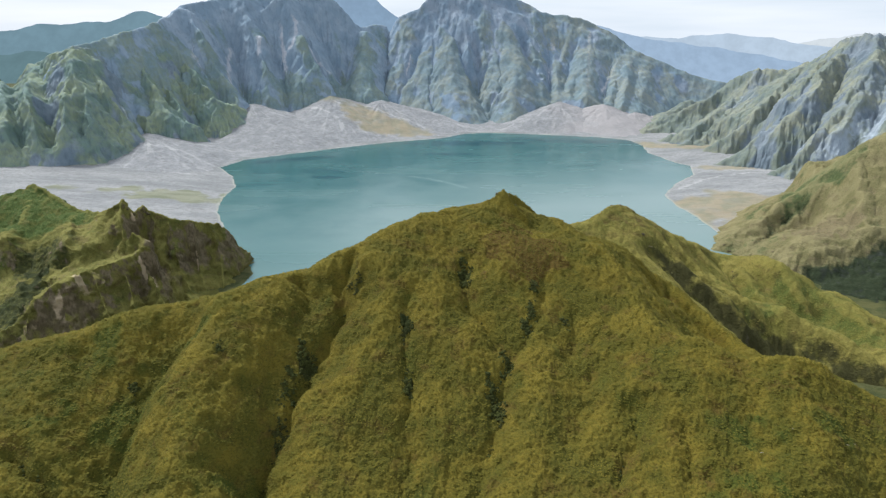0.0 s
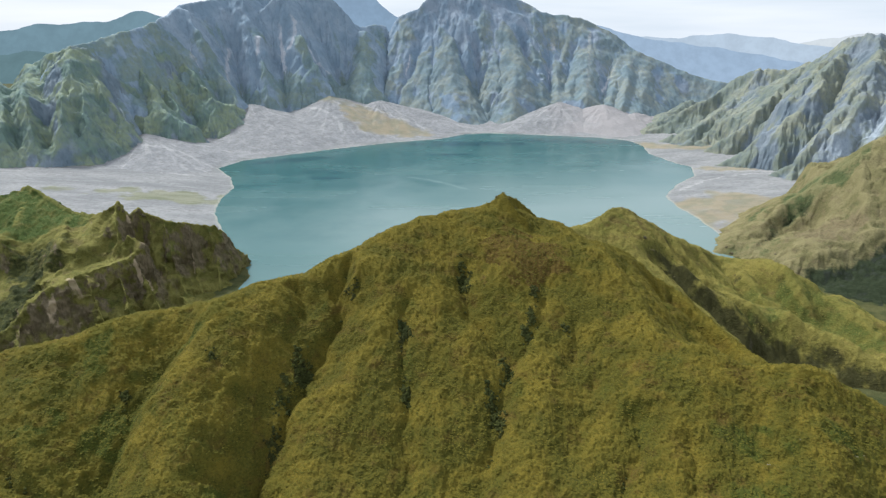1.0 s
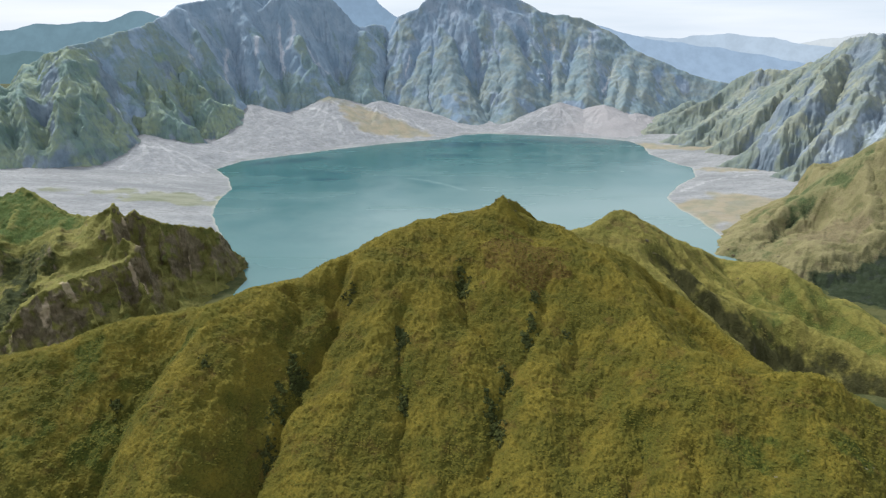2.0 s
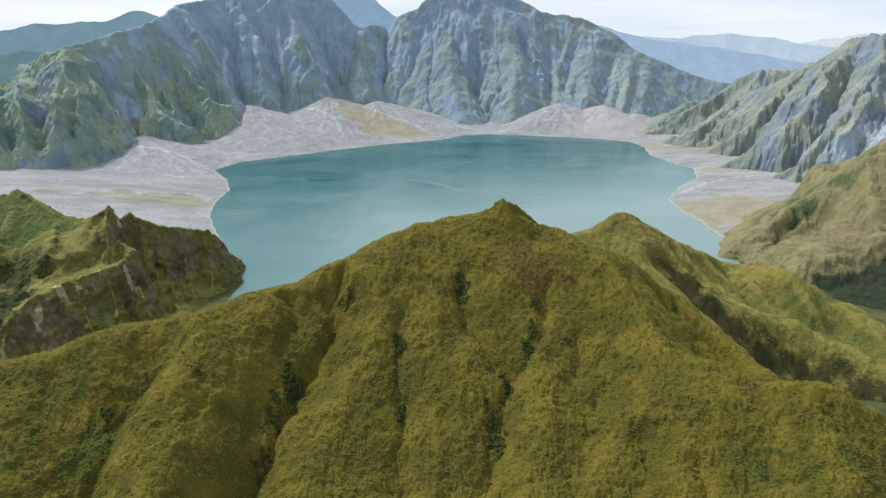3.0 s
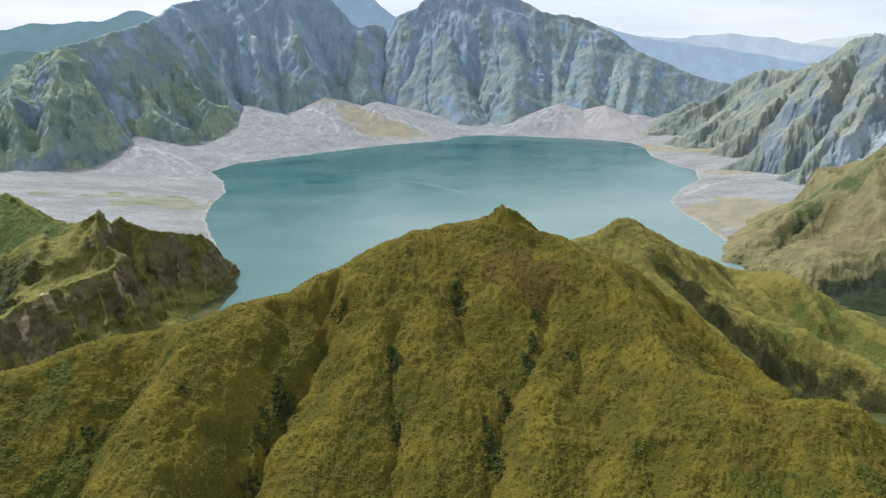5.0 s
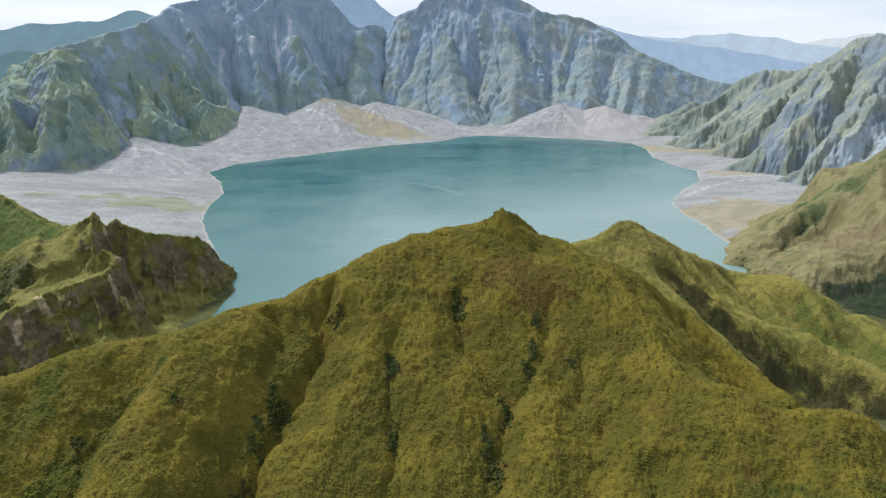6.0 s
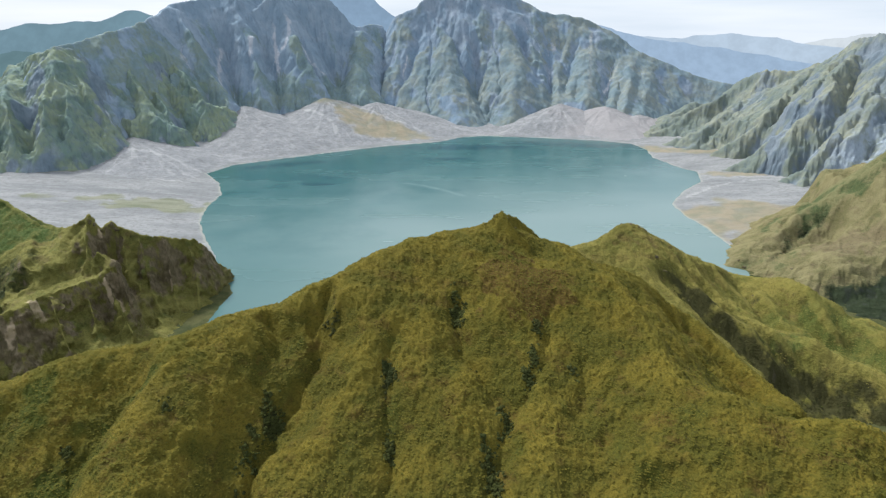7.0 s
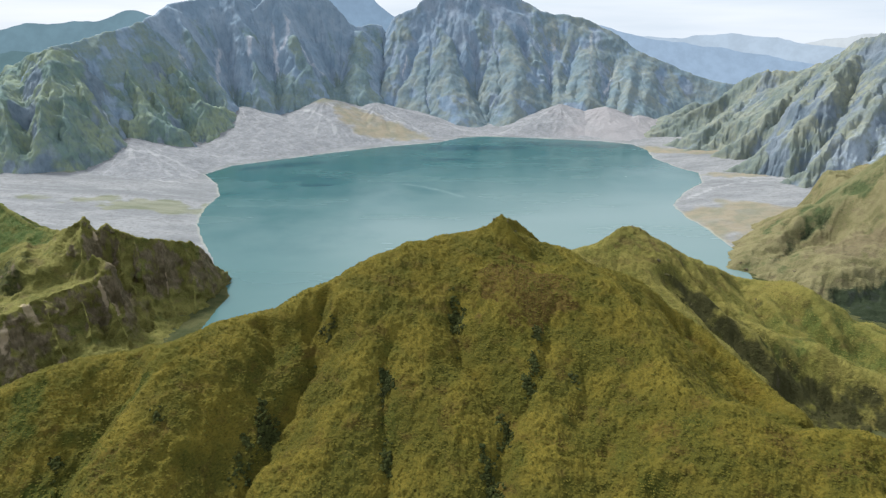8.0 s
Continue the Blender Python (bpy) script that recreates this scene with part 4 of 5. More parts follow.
def rockfall_fan(parent, cx, cy, top, fall, seed):
    """A cone of loose rock at the foot of a wall, furrowed from its top."""
    q, turn = np.meshgrid(np.geomspace(3, (top + 4) / fall * 1.15, 70), np.radians(np.linspace(-200, 20, 120)), indexing="ij")
    x, y = cx + q * np.cos(turn), cy + q * np.sin(turn)
    low, d = ground_height(x, y)
    furrows = 3.4 * ribbed(turn * 40 + 0.8 * layered(x, y, 90, 2, seed + 2), q / 25, 9, 3, seed, 0.6) * step01(10, 120, q) + 3.5 * layered(x, y, 70, 4, seed + 4)
    z = top - fall * q * (1 + 0.12 * np.sin(3 * turn + seed)) + furrows
    z = low + (z - low) * step01(12, 120, d)
    over = (z > low + 0.2) & (d > 14)
    ob = sheet("rockfall_fan", x, y, np.where(over, z, low - 1.5), FAN, over, {
        "fan": np.ones(x.shape), "tan": spot(x, y, -330, 2850, 190, 120, -20) * 0.9 + 0.9 * spot(x, y, -200, 2760, 170, 70, 10) + 0.5 * spot(x, y, -480, 2990, 150, 60),
        "pink": step01(300, 800, x) * 0.75, "stream": sum(hollow(x, y, line, 11, 1.0, 0.8, warp=9) for line in STREAMS[:4]) + 0.6 * step01(0.75, 0.95, np.abs(gradient_noise(turn * 9 + 0.3 * layered(x, y, 60, 2, seed), q / 300, seed + 7)) * 1.6),
        "grass": 0.6 * spot(x, y, -560, 3010, 120, 40)}, parent)
    return tagged(ob, "loose grey rockfall fan at the foot of the wall")


EVEN, SOFT = (0.95, 0.75, 120), (0.55, 0.65, 120)
left_wall = wall("mountain", "steep crater wall tinted with blue haze, with pale rockfall streaks", "mountain", WALL, (-41, -1, 580, 2150, 4000, 290), [
    ([(-1656, 2496, 348), (-1446, 2433, 409), (-1358, 2577, 448), (-1296, 2782, 490), (-1260, 3118, 577), (-1129, 3332, 632), (-1045, 3454, 671), (-882, 3534, 687), (-679, 3600, 662), (-560, 3615, 562), (-471, 3637, 478), (-384, 3684, 490), (-291, 3720, 471)], (1.4, 0.95, 260), (0.8, 0.7, 200), 6, 20, 170),
    ([(-854, 3419, 664), (-732, 3258, 440), (-644, 3133, 306), (-522, 3030, 150)], EVEN, EVEN, 9, 8, 100),
    ([(-1048, 3364, 661), (-950, 3152, 441), (-869, 2998, 261), (-827, 2897, 138)], EVEN, EVEN, 9, 8, 100),
    ([(-1246, 3079, 558), (-1112, 2911, 369), (-997, 2792, 226), (-925, 2738, 141)], EVEN, EVEN, 9, 8, 100),
    ([(-461, 3555, 460), (-443, 3353, 294), (-393, 3138, 152)], (0.6, 0.7, 120), (0.6, 0.7, 120), 14, 8, 90),
], 40, 6, 101, 0.98, [([(-860, 3329), (-844, 3264), (-821, 3196), (-800, 3110)], 16), ([(-807, 3348), (-774, 3317), (-775, 3244), (-805, 3199)], 15), ([(-931, 3176), (-918, 3083)], 20), ([(-1055, 3182), (-1070, 3092), (-1009, 2880)], 15), ([(-1165, 2897), (-1150, 2850)], 20), ([(-754, 3250), (-685, 3239), (-616, 3226), (-556, 3226), (-500, 3236), (-406, 3132)], 9), ([(-548, 3232), (-519, 3092)], 9), ([(-889, 3027), (-823, 3005), (-777, 3014)], 9)],
    [([(-747, 3344), (-659, 3227), (-529, 3092), (-451, 3028)], 60, 40), ([(-1071, 3204), (-1008, 3027), (-919, 2856)], 50, 26), ([(-278, 3663), (-281, 3425), (-250, 3184)], 60, 40),
     ([(-720, 3480), (-667, 3434), (-611, 3387), (-563, 3336), (-530, 3239)], 60, 40), ([(-992, 3218), (-945, 3114), (-910, 3021), (-877, 2939)], 40, 22), ([(-1092, 3203), (-1017, 3093), (-941, 2979)], 34, 18), ([(-1209, 2809), (-1160, 2704), (-1110, 2614), (-1070, 2538)], 40, 26), ([(-1130, 2893), (-1047, 2821), (-929, 2667)], 36, 22), ([(-902, 3274), (-860, 3158), (-814, 3052)], 34, 18)],
    [(-1080, 2700, 260, 160, 40, 0.6), (-1250, 2560, 110, 110, 0, 0.8), (-1190, 2800, 110, 90, 0, 0.8), (-700, 3010, 120, 60, 0, 0.6), (-450, 3150, 120, 140, 0, 0.6)], 440, cut=0.017, limit=2.1, fine=1.5,
    ribs=[([(-771, 3272), (-668, 3149), (-589, 3057)], 44, 14), ([(-1096, 2723), (-1028, 2796), (-913, 2666)], 40, 14), ([(-1170, 3010), (-1090, 2900), (-1010, 2790)], 40, 12)], worn=(0, 0), chips=(5.0, 34))
right_wall = wall("mountain", "broad hazy grey-green peak rising steeply above rockfall fans", "mountain", PEAK, (-7, 28, 580, 2650, 4400, 300), [
    ([(-312, 3681, 453), (-243, 3679, 533), (-129, 3709, 583), (-46, 3763, 670), (154, 3813, 715), (390, 3808, 647), (509, 3802, 604), (644, 3781, 547), (729, 3778, 541), (895, 3752, 500), (1007, 3706, 434), (1114, 3645, 360), (1359, 3548, 246), (1533, 3476, 195), (1706, 3359, 168), (1926, 3236, 127)], (1.0, 0.85, 260), (0.8, 0.7, 200), 6, 12, 190),
    ([(47, 3732, 559), (36, 3605, 435), (50, 3397, 298), (72, 3216, 188), (90, 3087, 101), (102, 2988, 38)], SOFT, SOFT, 16, 5, 110),
    ([(384, 3698, 527), (392, 3586, 429), (413, 3366, 299), (356, 3154, 165), (362, 3038, 71)], SOFT, SOFT, 16, 5, 110),
    ([(882, 3667, 416), (850, 3557, 338), (792, 3352, 235), (737, 3176, 139)], SOFT, SOFT, 16, 5, 100),
    ([(1069, 3552, 283), (1006, 3319, 178), (900, 3061, 62)], SOFT, SOFT, 16, 5, 100),
], 130, 5, 121, 0.95, [([(654, 3735), (642, 3629), (628, 3560)], 20), ([(872, 3753), (850, 3615), (800, 3374), (764, 3201)], 16), ([(-175, 3477), (-202, 3370)], 8), ([(1025, 3577), (923, 3397), (854, 3280)], 13), ([(1107, 3580), (1034, 3408)], 10)],
    [([(211, 3535), (188, 3289), (221, 3102), (275, 3029)], 50, 34), ([(458, 3599), (473, 3427), (538, 3321)], 34, 22), ([(593, 3373), (567, 3179)], 40, 26), ([(733, 3373), (697, 3195)], 36, 22), ([(927, 3405), (832, 3164)], 40, 24), ([(-45, 3546), (-58, 3279), (-41, 3071)], 36, 18),
     ([(178, 3544), (186, 3416), (202, 3318), (251, 3136), (309, 3072)], 46, 34), ([(418, 3624), (456, 3554), (504, 3413), (529, 3352)], 36, 24), ([(777, 3626), (724, 3513), (673, 3343), (646, 3249)], 40, 26), ([(595, 3654), (600, 3497), (580, 3261)], 36, 18), ([(971, 3548), (879, 3337), (839, 3251)], 36, 22), ([(274, 3442), (214, 3326)], 24, 14), ([(1014, 3392), (933, 3239), (848, 3022)], 30, 16), ([(-116, 3622), (-144, 3468), (-186, 3356), (-243, 3269)], 40, 22)],
    [(1290, 3080, 260, 200, 0, 0.6), (420, 3200, 110, 70, 0, 0.6), (40, 3250, 60, 60, 0, 0.6)], 560, cut=0.009, limit=2.0, fine=1.0,
    ribs=[([(386, 3590), (351, 3445), (299, 3356), (257, 3259)], 70, 10), ([(440, 3406), (359, 3171), (325, 3093)], 60, 7), ([(644, 3511), (622, 3350), (589, 3227)], 36, 8), ([(808, 3552), (752, 3407), (702, 3278)], 44, 8), ([(43, 3576), (57, 3414), (116, 3296), (188, 3203), (242, 3111)], 60, 8), ([(-4, 3479), (-39, 3296), (-45, 3031)], 44, 9), ([(1079, 3537), (982, 3265), (893, 3025)], 40, 14), ([(1175, 3527), (1113, 3339), (930, 2908)], 50, 14)], worn=(0, 1), chips=(4.2, 32))
bluffs = wall("bluff", "hazy green fluted bluffs at the foot of the crater wall", "bluff", BLUFF, (-46, -13, 560, 1780, 3000, 300), [
    ([(-2033, 2560, 405), (-1809, 2505, 315), (-1637, 2468, 350), (-1421, 2391, 410), (-1358, 2556, 394), (-1240, 2700, 377), (-1169, 2822, 361), (-1019, 2873, 270), (-949, 2866, 168)], (1.7, 1.1, 160), (0.7, 0.5, 200), 8, 18, 110),
    ([(-1404, 2377, 402), (-1349, 2200, 300), (-1325, 2090, 237), (-1319, 2036, 174)], (1.0, 1.0, 100), (1.0, 1.0, 100), 14, 12, 70),
    ([(-1414, 2443, 377), (-1280, 2273, 253), (-1213, 2263, 192), (-1154, 2251, 120)], (1.0, 1.0, 100), (1.0, 1.0, 100), 10, 12, 70),
    ([(-1307, 2637, 380), (-1163, 2478, 244), (-1060, 2392, 153), (-977, 2401, 85)], (1.0, 1.0, 100), (1.0, 1.0, 100), 10, 12, 70),
    ([(-1195, 2822, 361), (-1085, 2702, 271), (-984, 2633, 188), (-910, 2747, 135)], (1.0, 1.0, 100), (1.0, 1.0, 100), 10, 12, 70),
    ([(-1637, 2465, 344), (-1467, 2140, 257), (-1407, 2024, 176), (-1385, 1985, 115)], (1.0, 1.1, 100), (1.0, 1.0, 100), 12, 12, 70),
    ([(-1839, 2486, 321), (-1557, 2137, 247), (-1490, 2014, 177), (-1458, 1965, 119)], (1.0, 1.0, 100), (1.0, 1.0, 100), 12, 12, 70),
    ([(-1310, 2296, 272), (-1267, 2166, 184), (-1241, 2117, 111)], (1.0, 1.0, 100), (1.0, 1.0, 100), 10, 12, 70),
], 10, 9, 141, 1.3, [([(-1243, 2333), (-1210, 2282)], 12)], [([(-1432, 2171), (-1373, 2068), (-1334, 1992)], 34, 55), ([(-1328, 2236), (-1294, 2115), (-1267, 2031)], 24, 20), ([(-1252, 2409), (-1182, 2298), (-1137, 2247)], 30, 26), ([(-1478, 2082), (-1410, 1985)], 20, 16), ([(-1199, 2594), (-1126, 2474), (-1062, 2384)], 26, 24), ([(-1106, 2709), (-1029, 2612), (-986, 2570)], 26, 30), ([(-1372, 2223), (-1298, 2126), (-1249, 2041)], 22, 30), ([(-1274, 2661), (-1140, 2502), (-1023, 2383)], 24, 34), ([(-1262, 2283), (-1212, 2216), (-1183, 2160)], 16, 22), ([(-1212, 2792), (-1084, 2651), (-960, 2640)], 24, 32), ([(-1567, 2192), (-1475, 2064), (-1431, 1981)], 16, 22),
     ([(-1308, 2395), (-1278, 2405), (-1232, 2369), (-1144, 2268)], 30, 30), ([(-1313, 2118), (-1278, 2079)], 14, 12)],
    (), 430, cut=0.026, limit=2.2, fine=1.1,
    ribs=[([(-1289, 2463), (-1194, 2409), (-1083, 2357), (-984, 2379)], 40, 18), ([(-1196, 2667), (-1097, 2628), (-974, 2540)], 40, 18), ([(-1259, 2570), (-1196, 2566), (-1068, 2427)], 32, 12), ([(-1391, 2367), (-1273, 2278), (-1193, 2246), (-1145, 2247)], 36, 16), ([(-1439, 2243), (-1322, 2091), (-1303, 2007)], 30, 10), ([(-1307, 2189), (-1255, 2127), (-1232, 2062)], 26, 10)], worn=(0, 0), chips=(5.5, 27))
crags = wall("crag", "hazy grey crag with pale gullies and grassy ribs", "crag", CRAG, (16, 47, 560, 1500, 3300, 290), [
    ([(898, 2789, -6), (1051, 2804, 89), (1227, 2813, 168), (1365, 2808, 267), (1421, 2757, 303), (1516, 2674, 311), (1538, 2566, 363), (1581, 2472, 426), (1606, 2388, 459), (1658, 2344, 455), (1893, 2326, 549)], (1.35, 0.9, 200), (0.9, 0.7, 200), 5, 14, 110),
    ([(1581, 2468, 416), (1341, 2158, 303), (1218, 2080, 212), (1117, 2097, 115), (980, 2123, 15)], (0.85, 0.65, 100), (0.9, 0.7, 120), 8, 7, 80),
    ([(1528, 2619, 335), (1340, 2367, 233), (1197, 2309, 139), (1021, 2320, 27)], (0.85, 0.65, 100), (0.9, 0.7, 120), 8, 7, 80),
    ([(1421, 2753, 294), (1270, 2623, 175), (1120, 2530, 99), (976, 2435, 18)], (0.8, 0.7, 120), (0.8, 0.7, 120), 8, 6, 80),
    ([(1227, 2810, 161), (1069, 2782, 87), (964, 2760, 30), (873, 2727, 0)], (0.7, 0.6, 120), (0.7, 0.6, 120), 8, 10, 80),
    ([(1270, 2621, 170), (1072, 2524, 83), (962, 2566, 26), (883, 2578, 1)], (0.7, 0.6, 120), (0.7, 0.6, 120), 8, 10, 80),
    ([(1641, 2341, 447), (1387, 2027, 296), (1253, 1923, 191), (1161, 1892, 111), (1080, 1916, 34)], (0.85, 0.7, 100), (0.8, 0.7, 120), 8, 7, 80),
    ([(1539, 3250, 183), (1341, 3120, 151), (1166, 2980, 108), (1011, 2830, 55), (870, 2690, 8)], (0.6, 0.5, 100), (0.6, 0.5, 100), 12, 7, 70),
    ([(1769, 2289, 452), (1456, 1931, 270), (1325, 1812, 182), (1177, 1730, 78)], (0.9, 0.7, 120), (0.8, 0.7, 120), 8, 7, 80),
], 38, 10, 161, 1.05, [([(1487, 1979), (1402, 1909), (1327, 1853), (1246, 1785)], 22), ([(1440, 1983), (1357, 1906), (1273, 1856), (1200, 1795)], 16), ([(1429, 1912), (1351, 1840), (1266, 1759)], 14), ([(1359, 2606), (1249, 2525), (1167, 2433)], 16), ([(1236, 1987), (1160, 1953), (1104, 1930)], 9), ([(1284, 2342), (1197, 2234), (1139, 2153)], 8), ([(1392, 1928), (1328, 1906), (1242, 1868), (1176, 1835)], 28), ([(1387, 1992), (1319, 1928), (1224, 1871)], 18), ([(1338, 2694), (1278, 2624), (1224, 2550)], 14)],
    [([(1460, 1979), (1357, 1902), (1249, 1835), (1135, 1769)], 60, 30), ([(1286, 2096), (1179, 1973), (1117, 1923)], 34, 18), ([(1295, 2367), (1181, 2220), (1087, 2141)], 34, 24), ([(1525, 2309), (1292, 2037), (1163, 1965), (1068, 1946)], 30, 30), ([(1499, 2141), (1332, 1975), (1207, 1891), (1113, 1824)], 26, 26), ([(1479, 2544), (1294, 2337), (1101, 2218)], 30, 28), ([(1391, 2741), (1240, 2592), (1050, 2456)], 30, 26), ([(1250, 2785), (1095, 2626), (999, 2568)], 24, 18), ([(1536, 2449), (1354, 2247), (1223, 2128)], 26, 24)], cut=0.014, limit=2.1, fine=2.6,
    ribs=[([(1577, 2374), (1478, 2332), (1343, 2251), (1297, 2363), (1153, 2299)], 40, 14), ([(1301, 2141), (1253, 2208), (1203, 2274)], 36, 12), ([(1337, 2032), (1259, 2027), (1142, 1982)], 34, 12), ([(1250, 2618), (1148, 2470), (1026, 2343)], 50, 16), ([(1212, 2042), (1143, 2040), (1089, 2039)], 36, 12)], worn=(0, 0), chips=(5.0, 27), barrens=[(1420, 1960, 230, 170, 20, 0.7), (1330, 2640, 120, 70, 40, 0.7), (1640, 2340, 170, 110, 0, 0.7), (1230, 2250, 60, 40, 0, 0.8)])

for owner, cx, cy, top, fall in ((left_wall, -560, 3030, 152, 0.29), (left_wall, -900, 2830, 136, 0.25), (left_wall, -320, 3090, 122, 0.25), (bluffs, -1150, 2300, 88, 0.20),
                                 (right_wall, 600, 3110, 112, 0.29), (right_wall, 810, 3060, 108, 0.31), (right_wall, 960, 2990, 76, 0.30)):
    rockfall_fan(owner, cx, cy, top, fall, int(cx) % 97)

# ---- rocks ----
def rock_mesh(name, seed, material, tall=0.8):
    """A broken, angular rock about one metre in radius."""
    rng = random.Random(seed)
    bm = bmesh.new()
    for k in range(26):
        v = Vector((rng.gauss(0, 1), rng.gauss(0, 1), rng.gauss(0, 1))).normalized() * rng.uniform(0.75, 1.1)
        bm.verts.new((v.x, v.y, v.z * tall))
    bmesh.ops.convex_hull(bm, input=bm.verts)
    bmesh.ops.delete(bm, geom=[v for v in bm.verts if not v.link_faces], context="VERTS")
    bmesh.ops.bevel(bm, geom=bm.edges[:], offset=0.05, segments=1, affect="EDGES")
    mesh = bpy.data.meshes.new(name)
    bm.to_mesh(mesh)
    bm.free()
    mesh.materials.append(material)
    return mesh


def rock_material(name, dark, light):
    n = Nodes(name)
    c = n.mix(n.ramp(n.noise(3.0, 7, (1, 1, 0.6), 0.62), 0.35, 0.65), dark, light)
    c = n.mix(n.ramp(n.noise(4.5, 5), 0.42, 0.6, 0, 0.8), c, (0.105, 0.098, 0.026))
    return n.finish(c, 0.9, ((n.noise(1.2, 6), 0.9, 0.5),))


GREY_ROCK = rock_material("weathered_grey_rock", (0.14, 0.13, 0.115), (0.30, 0.285, 0.26))
BROWN_ROCK = rock_material("weathered_brown_rock", (0.07, 0.058, 0.040), (0.16, 0.13, 0.09))
ROCKS = {m.name: [rock_mesh("rock", k, m, 0.8) for k in range(4)] for m in (GREY_ROCK, BROWN_ROCK)}


def put_rocks(owner, material, name, label, places, sunk=0.2):
    """Rocks set into the land of owner: x, y, radius, and height for its size."""
    co = np.empty(len(owner.data.vertices) * 3, np.float32)
    owner.data.vertices.foreach_get("co", co)
    co = co.reshape(-1, 3)
    for k, (x, y, r, tall) in enumerate(places):
        z = co[np.argmin((co[:, 0] - x) ** 2 + (co[:, 1] - y) ** 2), 2]
        ob = new(name, ROCKS[material.name][k % 4])
        ob.matrix_basis = pose(x, y, z - sunk * r * tall, 0, 0, 71 * k) @ Matrix.Diagonal((r, r, r * tall, 1))
        ob.parent = owner
        tagged(ob, label)


put_rocks(hill_ob, GREY_ROCK, "boulder", "pale grey boulder in the grass", [(*p, r, 0.8) for p, r in zip([(336, 399), (344, 402), (264, 394), (295, 410)], (2.4, 1.4, 2.2, 1.7))], 0.35)
put_rocks(hill_ob, BROWN_ROCK, "summit_rock", "weathered brown rock of the summit knob", [(*p, r, 1.1) for p, r in zip([(77, 759), (85, 761), (97, 762), (108, 763), (72, 756), (115, 763)], (3.0, 4.0, 3.8, 3.4, 2.6, 2.6))], 0.62)
put_rocks(ridge_ob, BROWN_ROCK, "summit_rock", "dark rock of the ridge's knob", [(*p, r, 1.0) for p, r in zip([(264, 913), (277, 922), (290, 929), (301, 927), (313, 928), (334, 930)], (4.2, 5.0, 5.4, 4.6, 4.2, 3.4))], 0.62)
put_rocks(ridge_ob, BROWN_ROCK, "outcrop", "dark rock ledge in the grass", [(*p, r, 0.7) for p, r in zip([(312, 869), (322, 855), (349, 828), (430, 861), (501, 934)], (5.0, 4.0, 3.5, 3.0, 3.0))], 0.6)
put_rocks(head_ob, BROWN_ROCK, "pinnacle", "jagged brown rock pinnacle", [(*p, r, t) for p, r, t in zip([(-608, 1073), (-602, 1074), (-591, 1075), (-576, 1082), (-568, 1083)], (6.0, 5.0, 5.0, 6.0, 5.0), (1.5, 1.2, 1.3, 1.6, 1.1))], 0.5)
put_rocks(shoulder_ob, BROWN_ROCK, "outcrop", "dark rock in the grassy slope", [(*p, r, 0.8) for p, r in zip([(647, 1243), (660, 1240), (710, 1179), (644, 1261), (695, 1285)], (7.0, 6.0, 4.5, 5.0, 4.5))], 0.45)
put_rocks(crags, GREY_ROCK, "boulder", "grey rock mound at the foot of the crag", [(*p, r, 0.5) for p, r in zip([(1023, 1904), (1051, 1906), (1003, 1909), (951, 2032)], (22.0, 18.0, 12.0, 8.0))], 0.4)

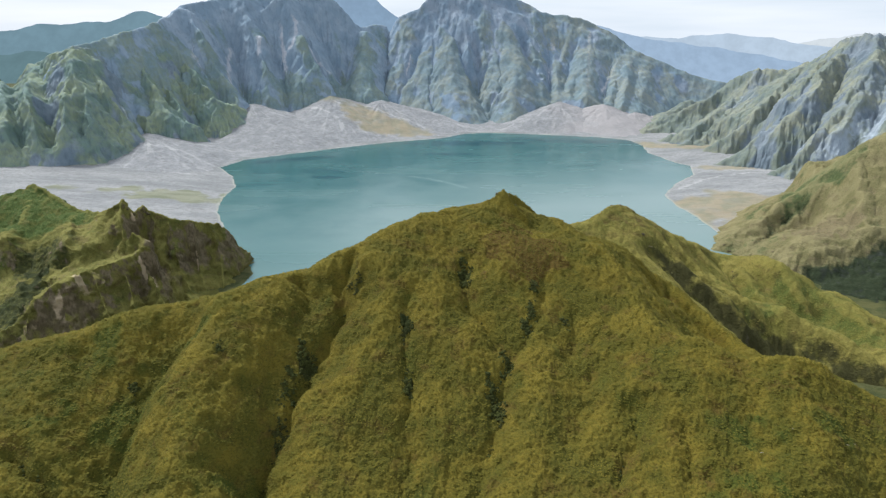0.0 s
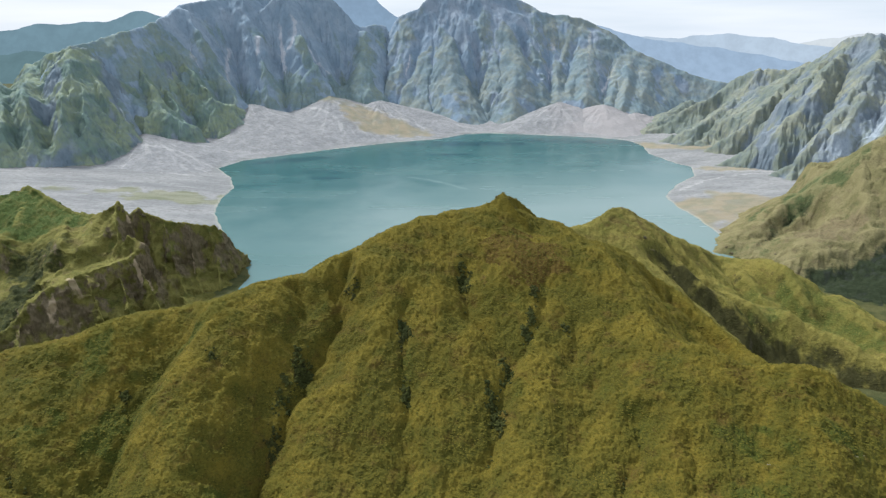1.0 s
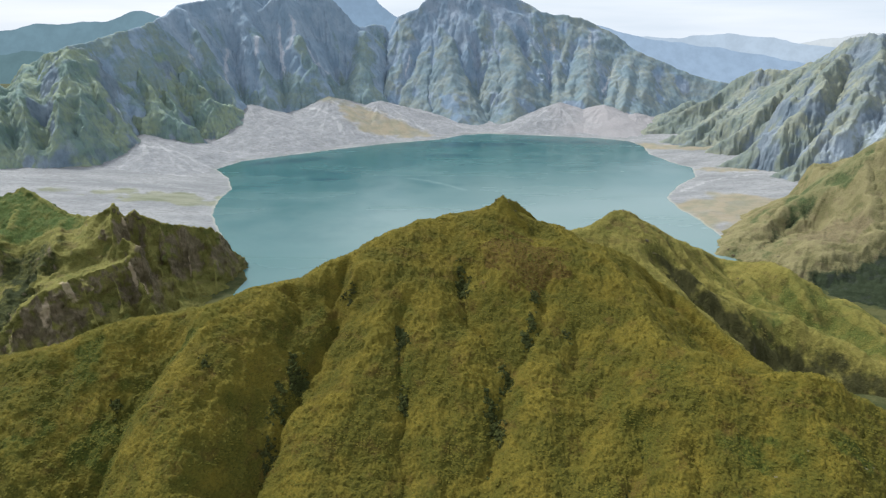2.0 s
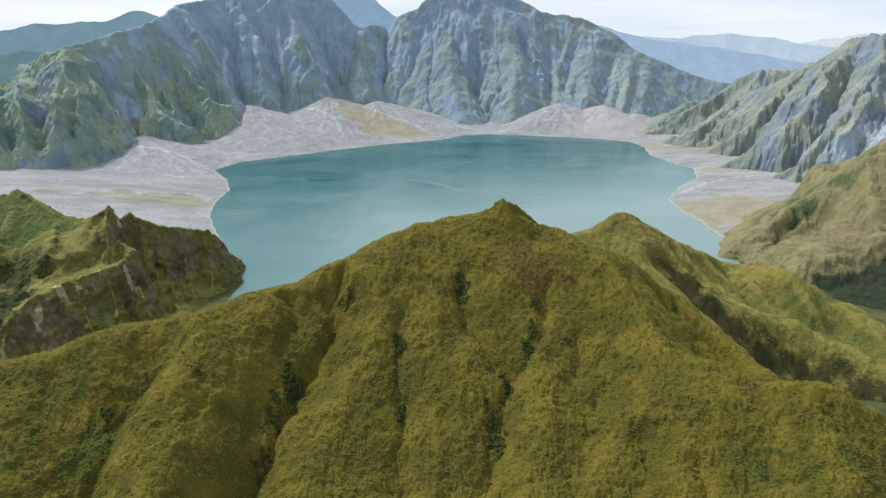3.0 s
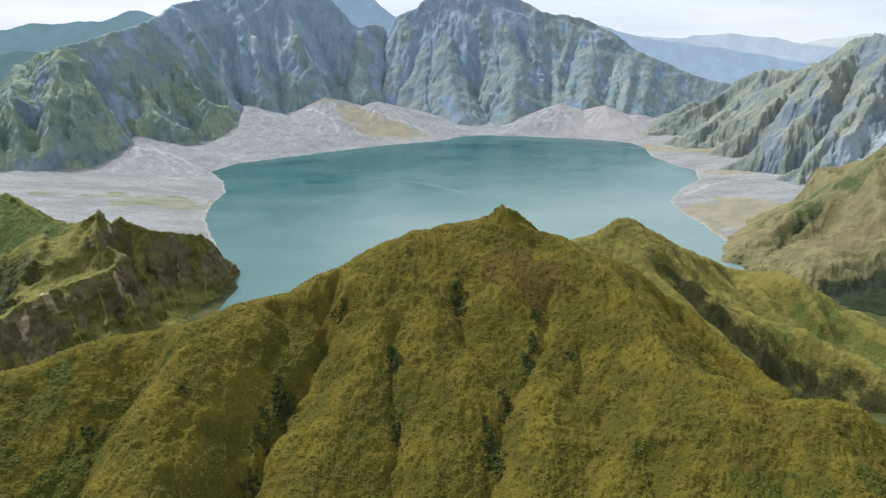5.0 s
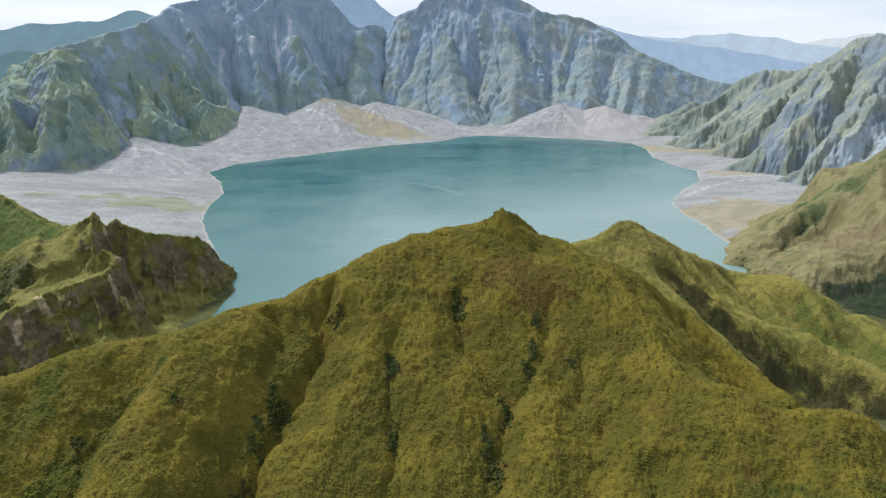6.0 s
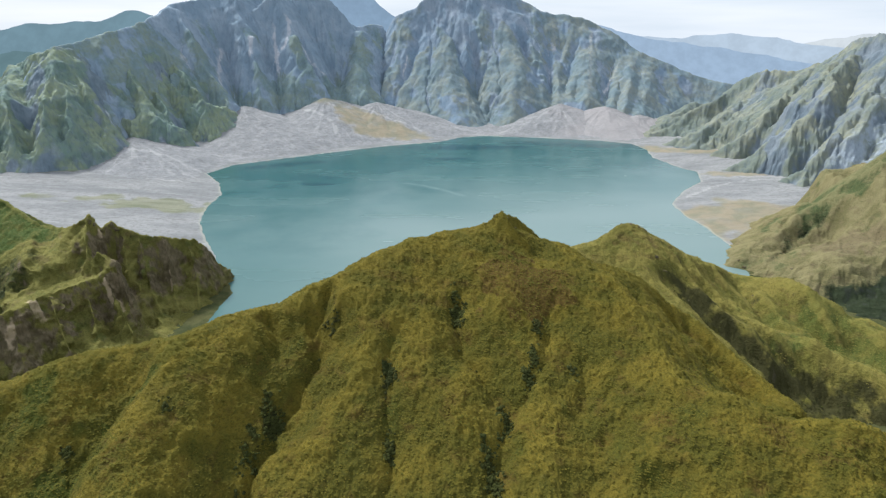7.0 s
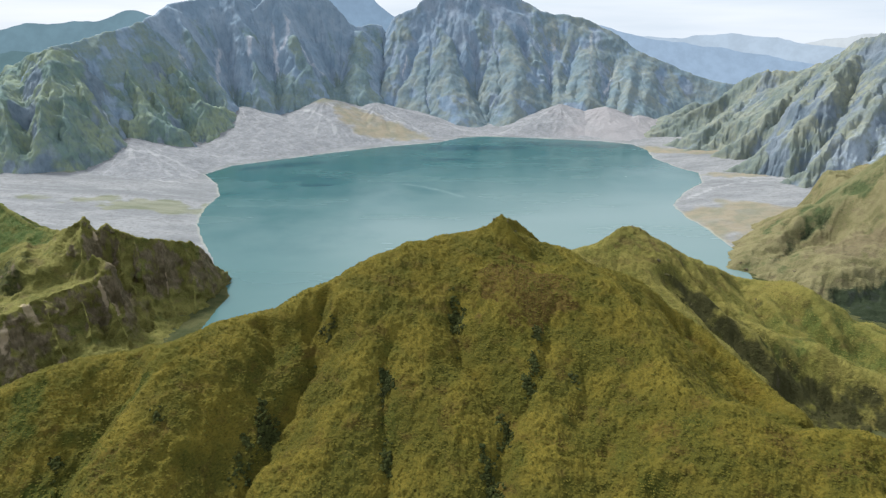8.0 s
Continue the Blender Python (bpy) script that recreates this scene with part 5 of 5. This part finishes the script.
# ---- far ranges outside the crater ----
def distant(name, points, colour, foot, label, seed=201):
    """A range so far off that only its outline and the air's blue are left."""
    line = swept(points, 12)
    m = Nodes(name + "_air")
    # The haze is an even emitted colour; sun and sky don't light these sheets.
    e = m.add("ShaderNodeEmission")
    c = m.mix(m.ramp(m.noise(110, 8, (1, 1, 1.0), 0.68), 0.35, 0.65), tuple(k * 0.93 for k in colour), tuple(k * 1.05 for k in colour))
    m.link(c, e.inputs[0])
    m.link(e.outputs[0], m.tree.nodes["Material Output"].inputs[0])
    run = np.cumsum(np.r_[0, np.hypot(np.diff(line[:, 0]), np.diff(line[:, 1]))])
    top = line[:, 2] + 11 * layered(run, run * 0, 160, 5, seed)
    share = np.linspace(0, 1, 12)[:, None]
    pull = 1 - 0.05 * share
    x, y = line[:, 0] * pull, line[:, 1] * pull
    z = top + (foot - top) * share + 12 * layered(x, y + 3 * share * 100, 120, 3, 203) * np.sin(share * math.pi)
    ob = sheet(name, x, y, z, m.mat)
    return tagged(ob, label, "mountains", kind="structure")


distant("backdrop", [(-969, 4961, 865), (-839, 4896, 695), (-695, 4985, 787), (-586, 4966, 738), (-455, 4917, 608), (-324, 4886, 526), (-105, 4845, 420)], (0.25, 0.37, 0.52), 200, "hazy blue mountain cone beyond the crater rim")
distant("backdrop", [(-3830, 4340, 499), (-3285, 4315, 434), (-3052, 4318, 441), (-2779, 4335, 484), (-2546, 4338, 492), (-2273, 4346, 514), (-2079, 4368, 572), (-1907, 4402, 521), (-1532, 4419, 425)], (0.178, 0.292, 0.362), 150, "hazy blue-green wooded range beyond the crater rim")
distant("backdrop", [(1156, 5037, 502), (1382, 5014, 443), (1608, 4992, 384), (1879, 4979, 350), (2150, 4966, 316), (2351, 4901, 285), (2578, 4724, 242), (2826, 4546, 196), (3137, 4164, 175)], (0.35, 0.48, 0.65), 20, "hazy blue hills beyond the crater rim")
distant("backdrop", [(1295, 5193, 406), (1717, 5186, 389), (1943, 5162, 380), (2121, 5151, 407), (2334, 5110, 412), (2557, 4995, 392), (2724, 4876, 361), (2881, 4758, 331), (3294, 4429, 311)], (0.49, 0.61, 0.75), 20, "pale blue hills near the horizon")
distant("backdrop", [(-3499, 3927, 398), (-3002, 3889, 298), (-2788, 3892, 305), (-2575, 3899, 325), (-2397, 3902, 331), (-2177, 3980, 397), (-1987, 4057, 457), (-1739, 4153, 428)], (0.135, 0.230, 0.262), 150, "hazy dark green wooded spur outside the crater rim", 231)
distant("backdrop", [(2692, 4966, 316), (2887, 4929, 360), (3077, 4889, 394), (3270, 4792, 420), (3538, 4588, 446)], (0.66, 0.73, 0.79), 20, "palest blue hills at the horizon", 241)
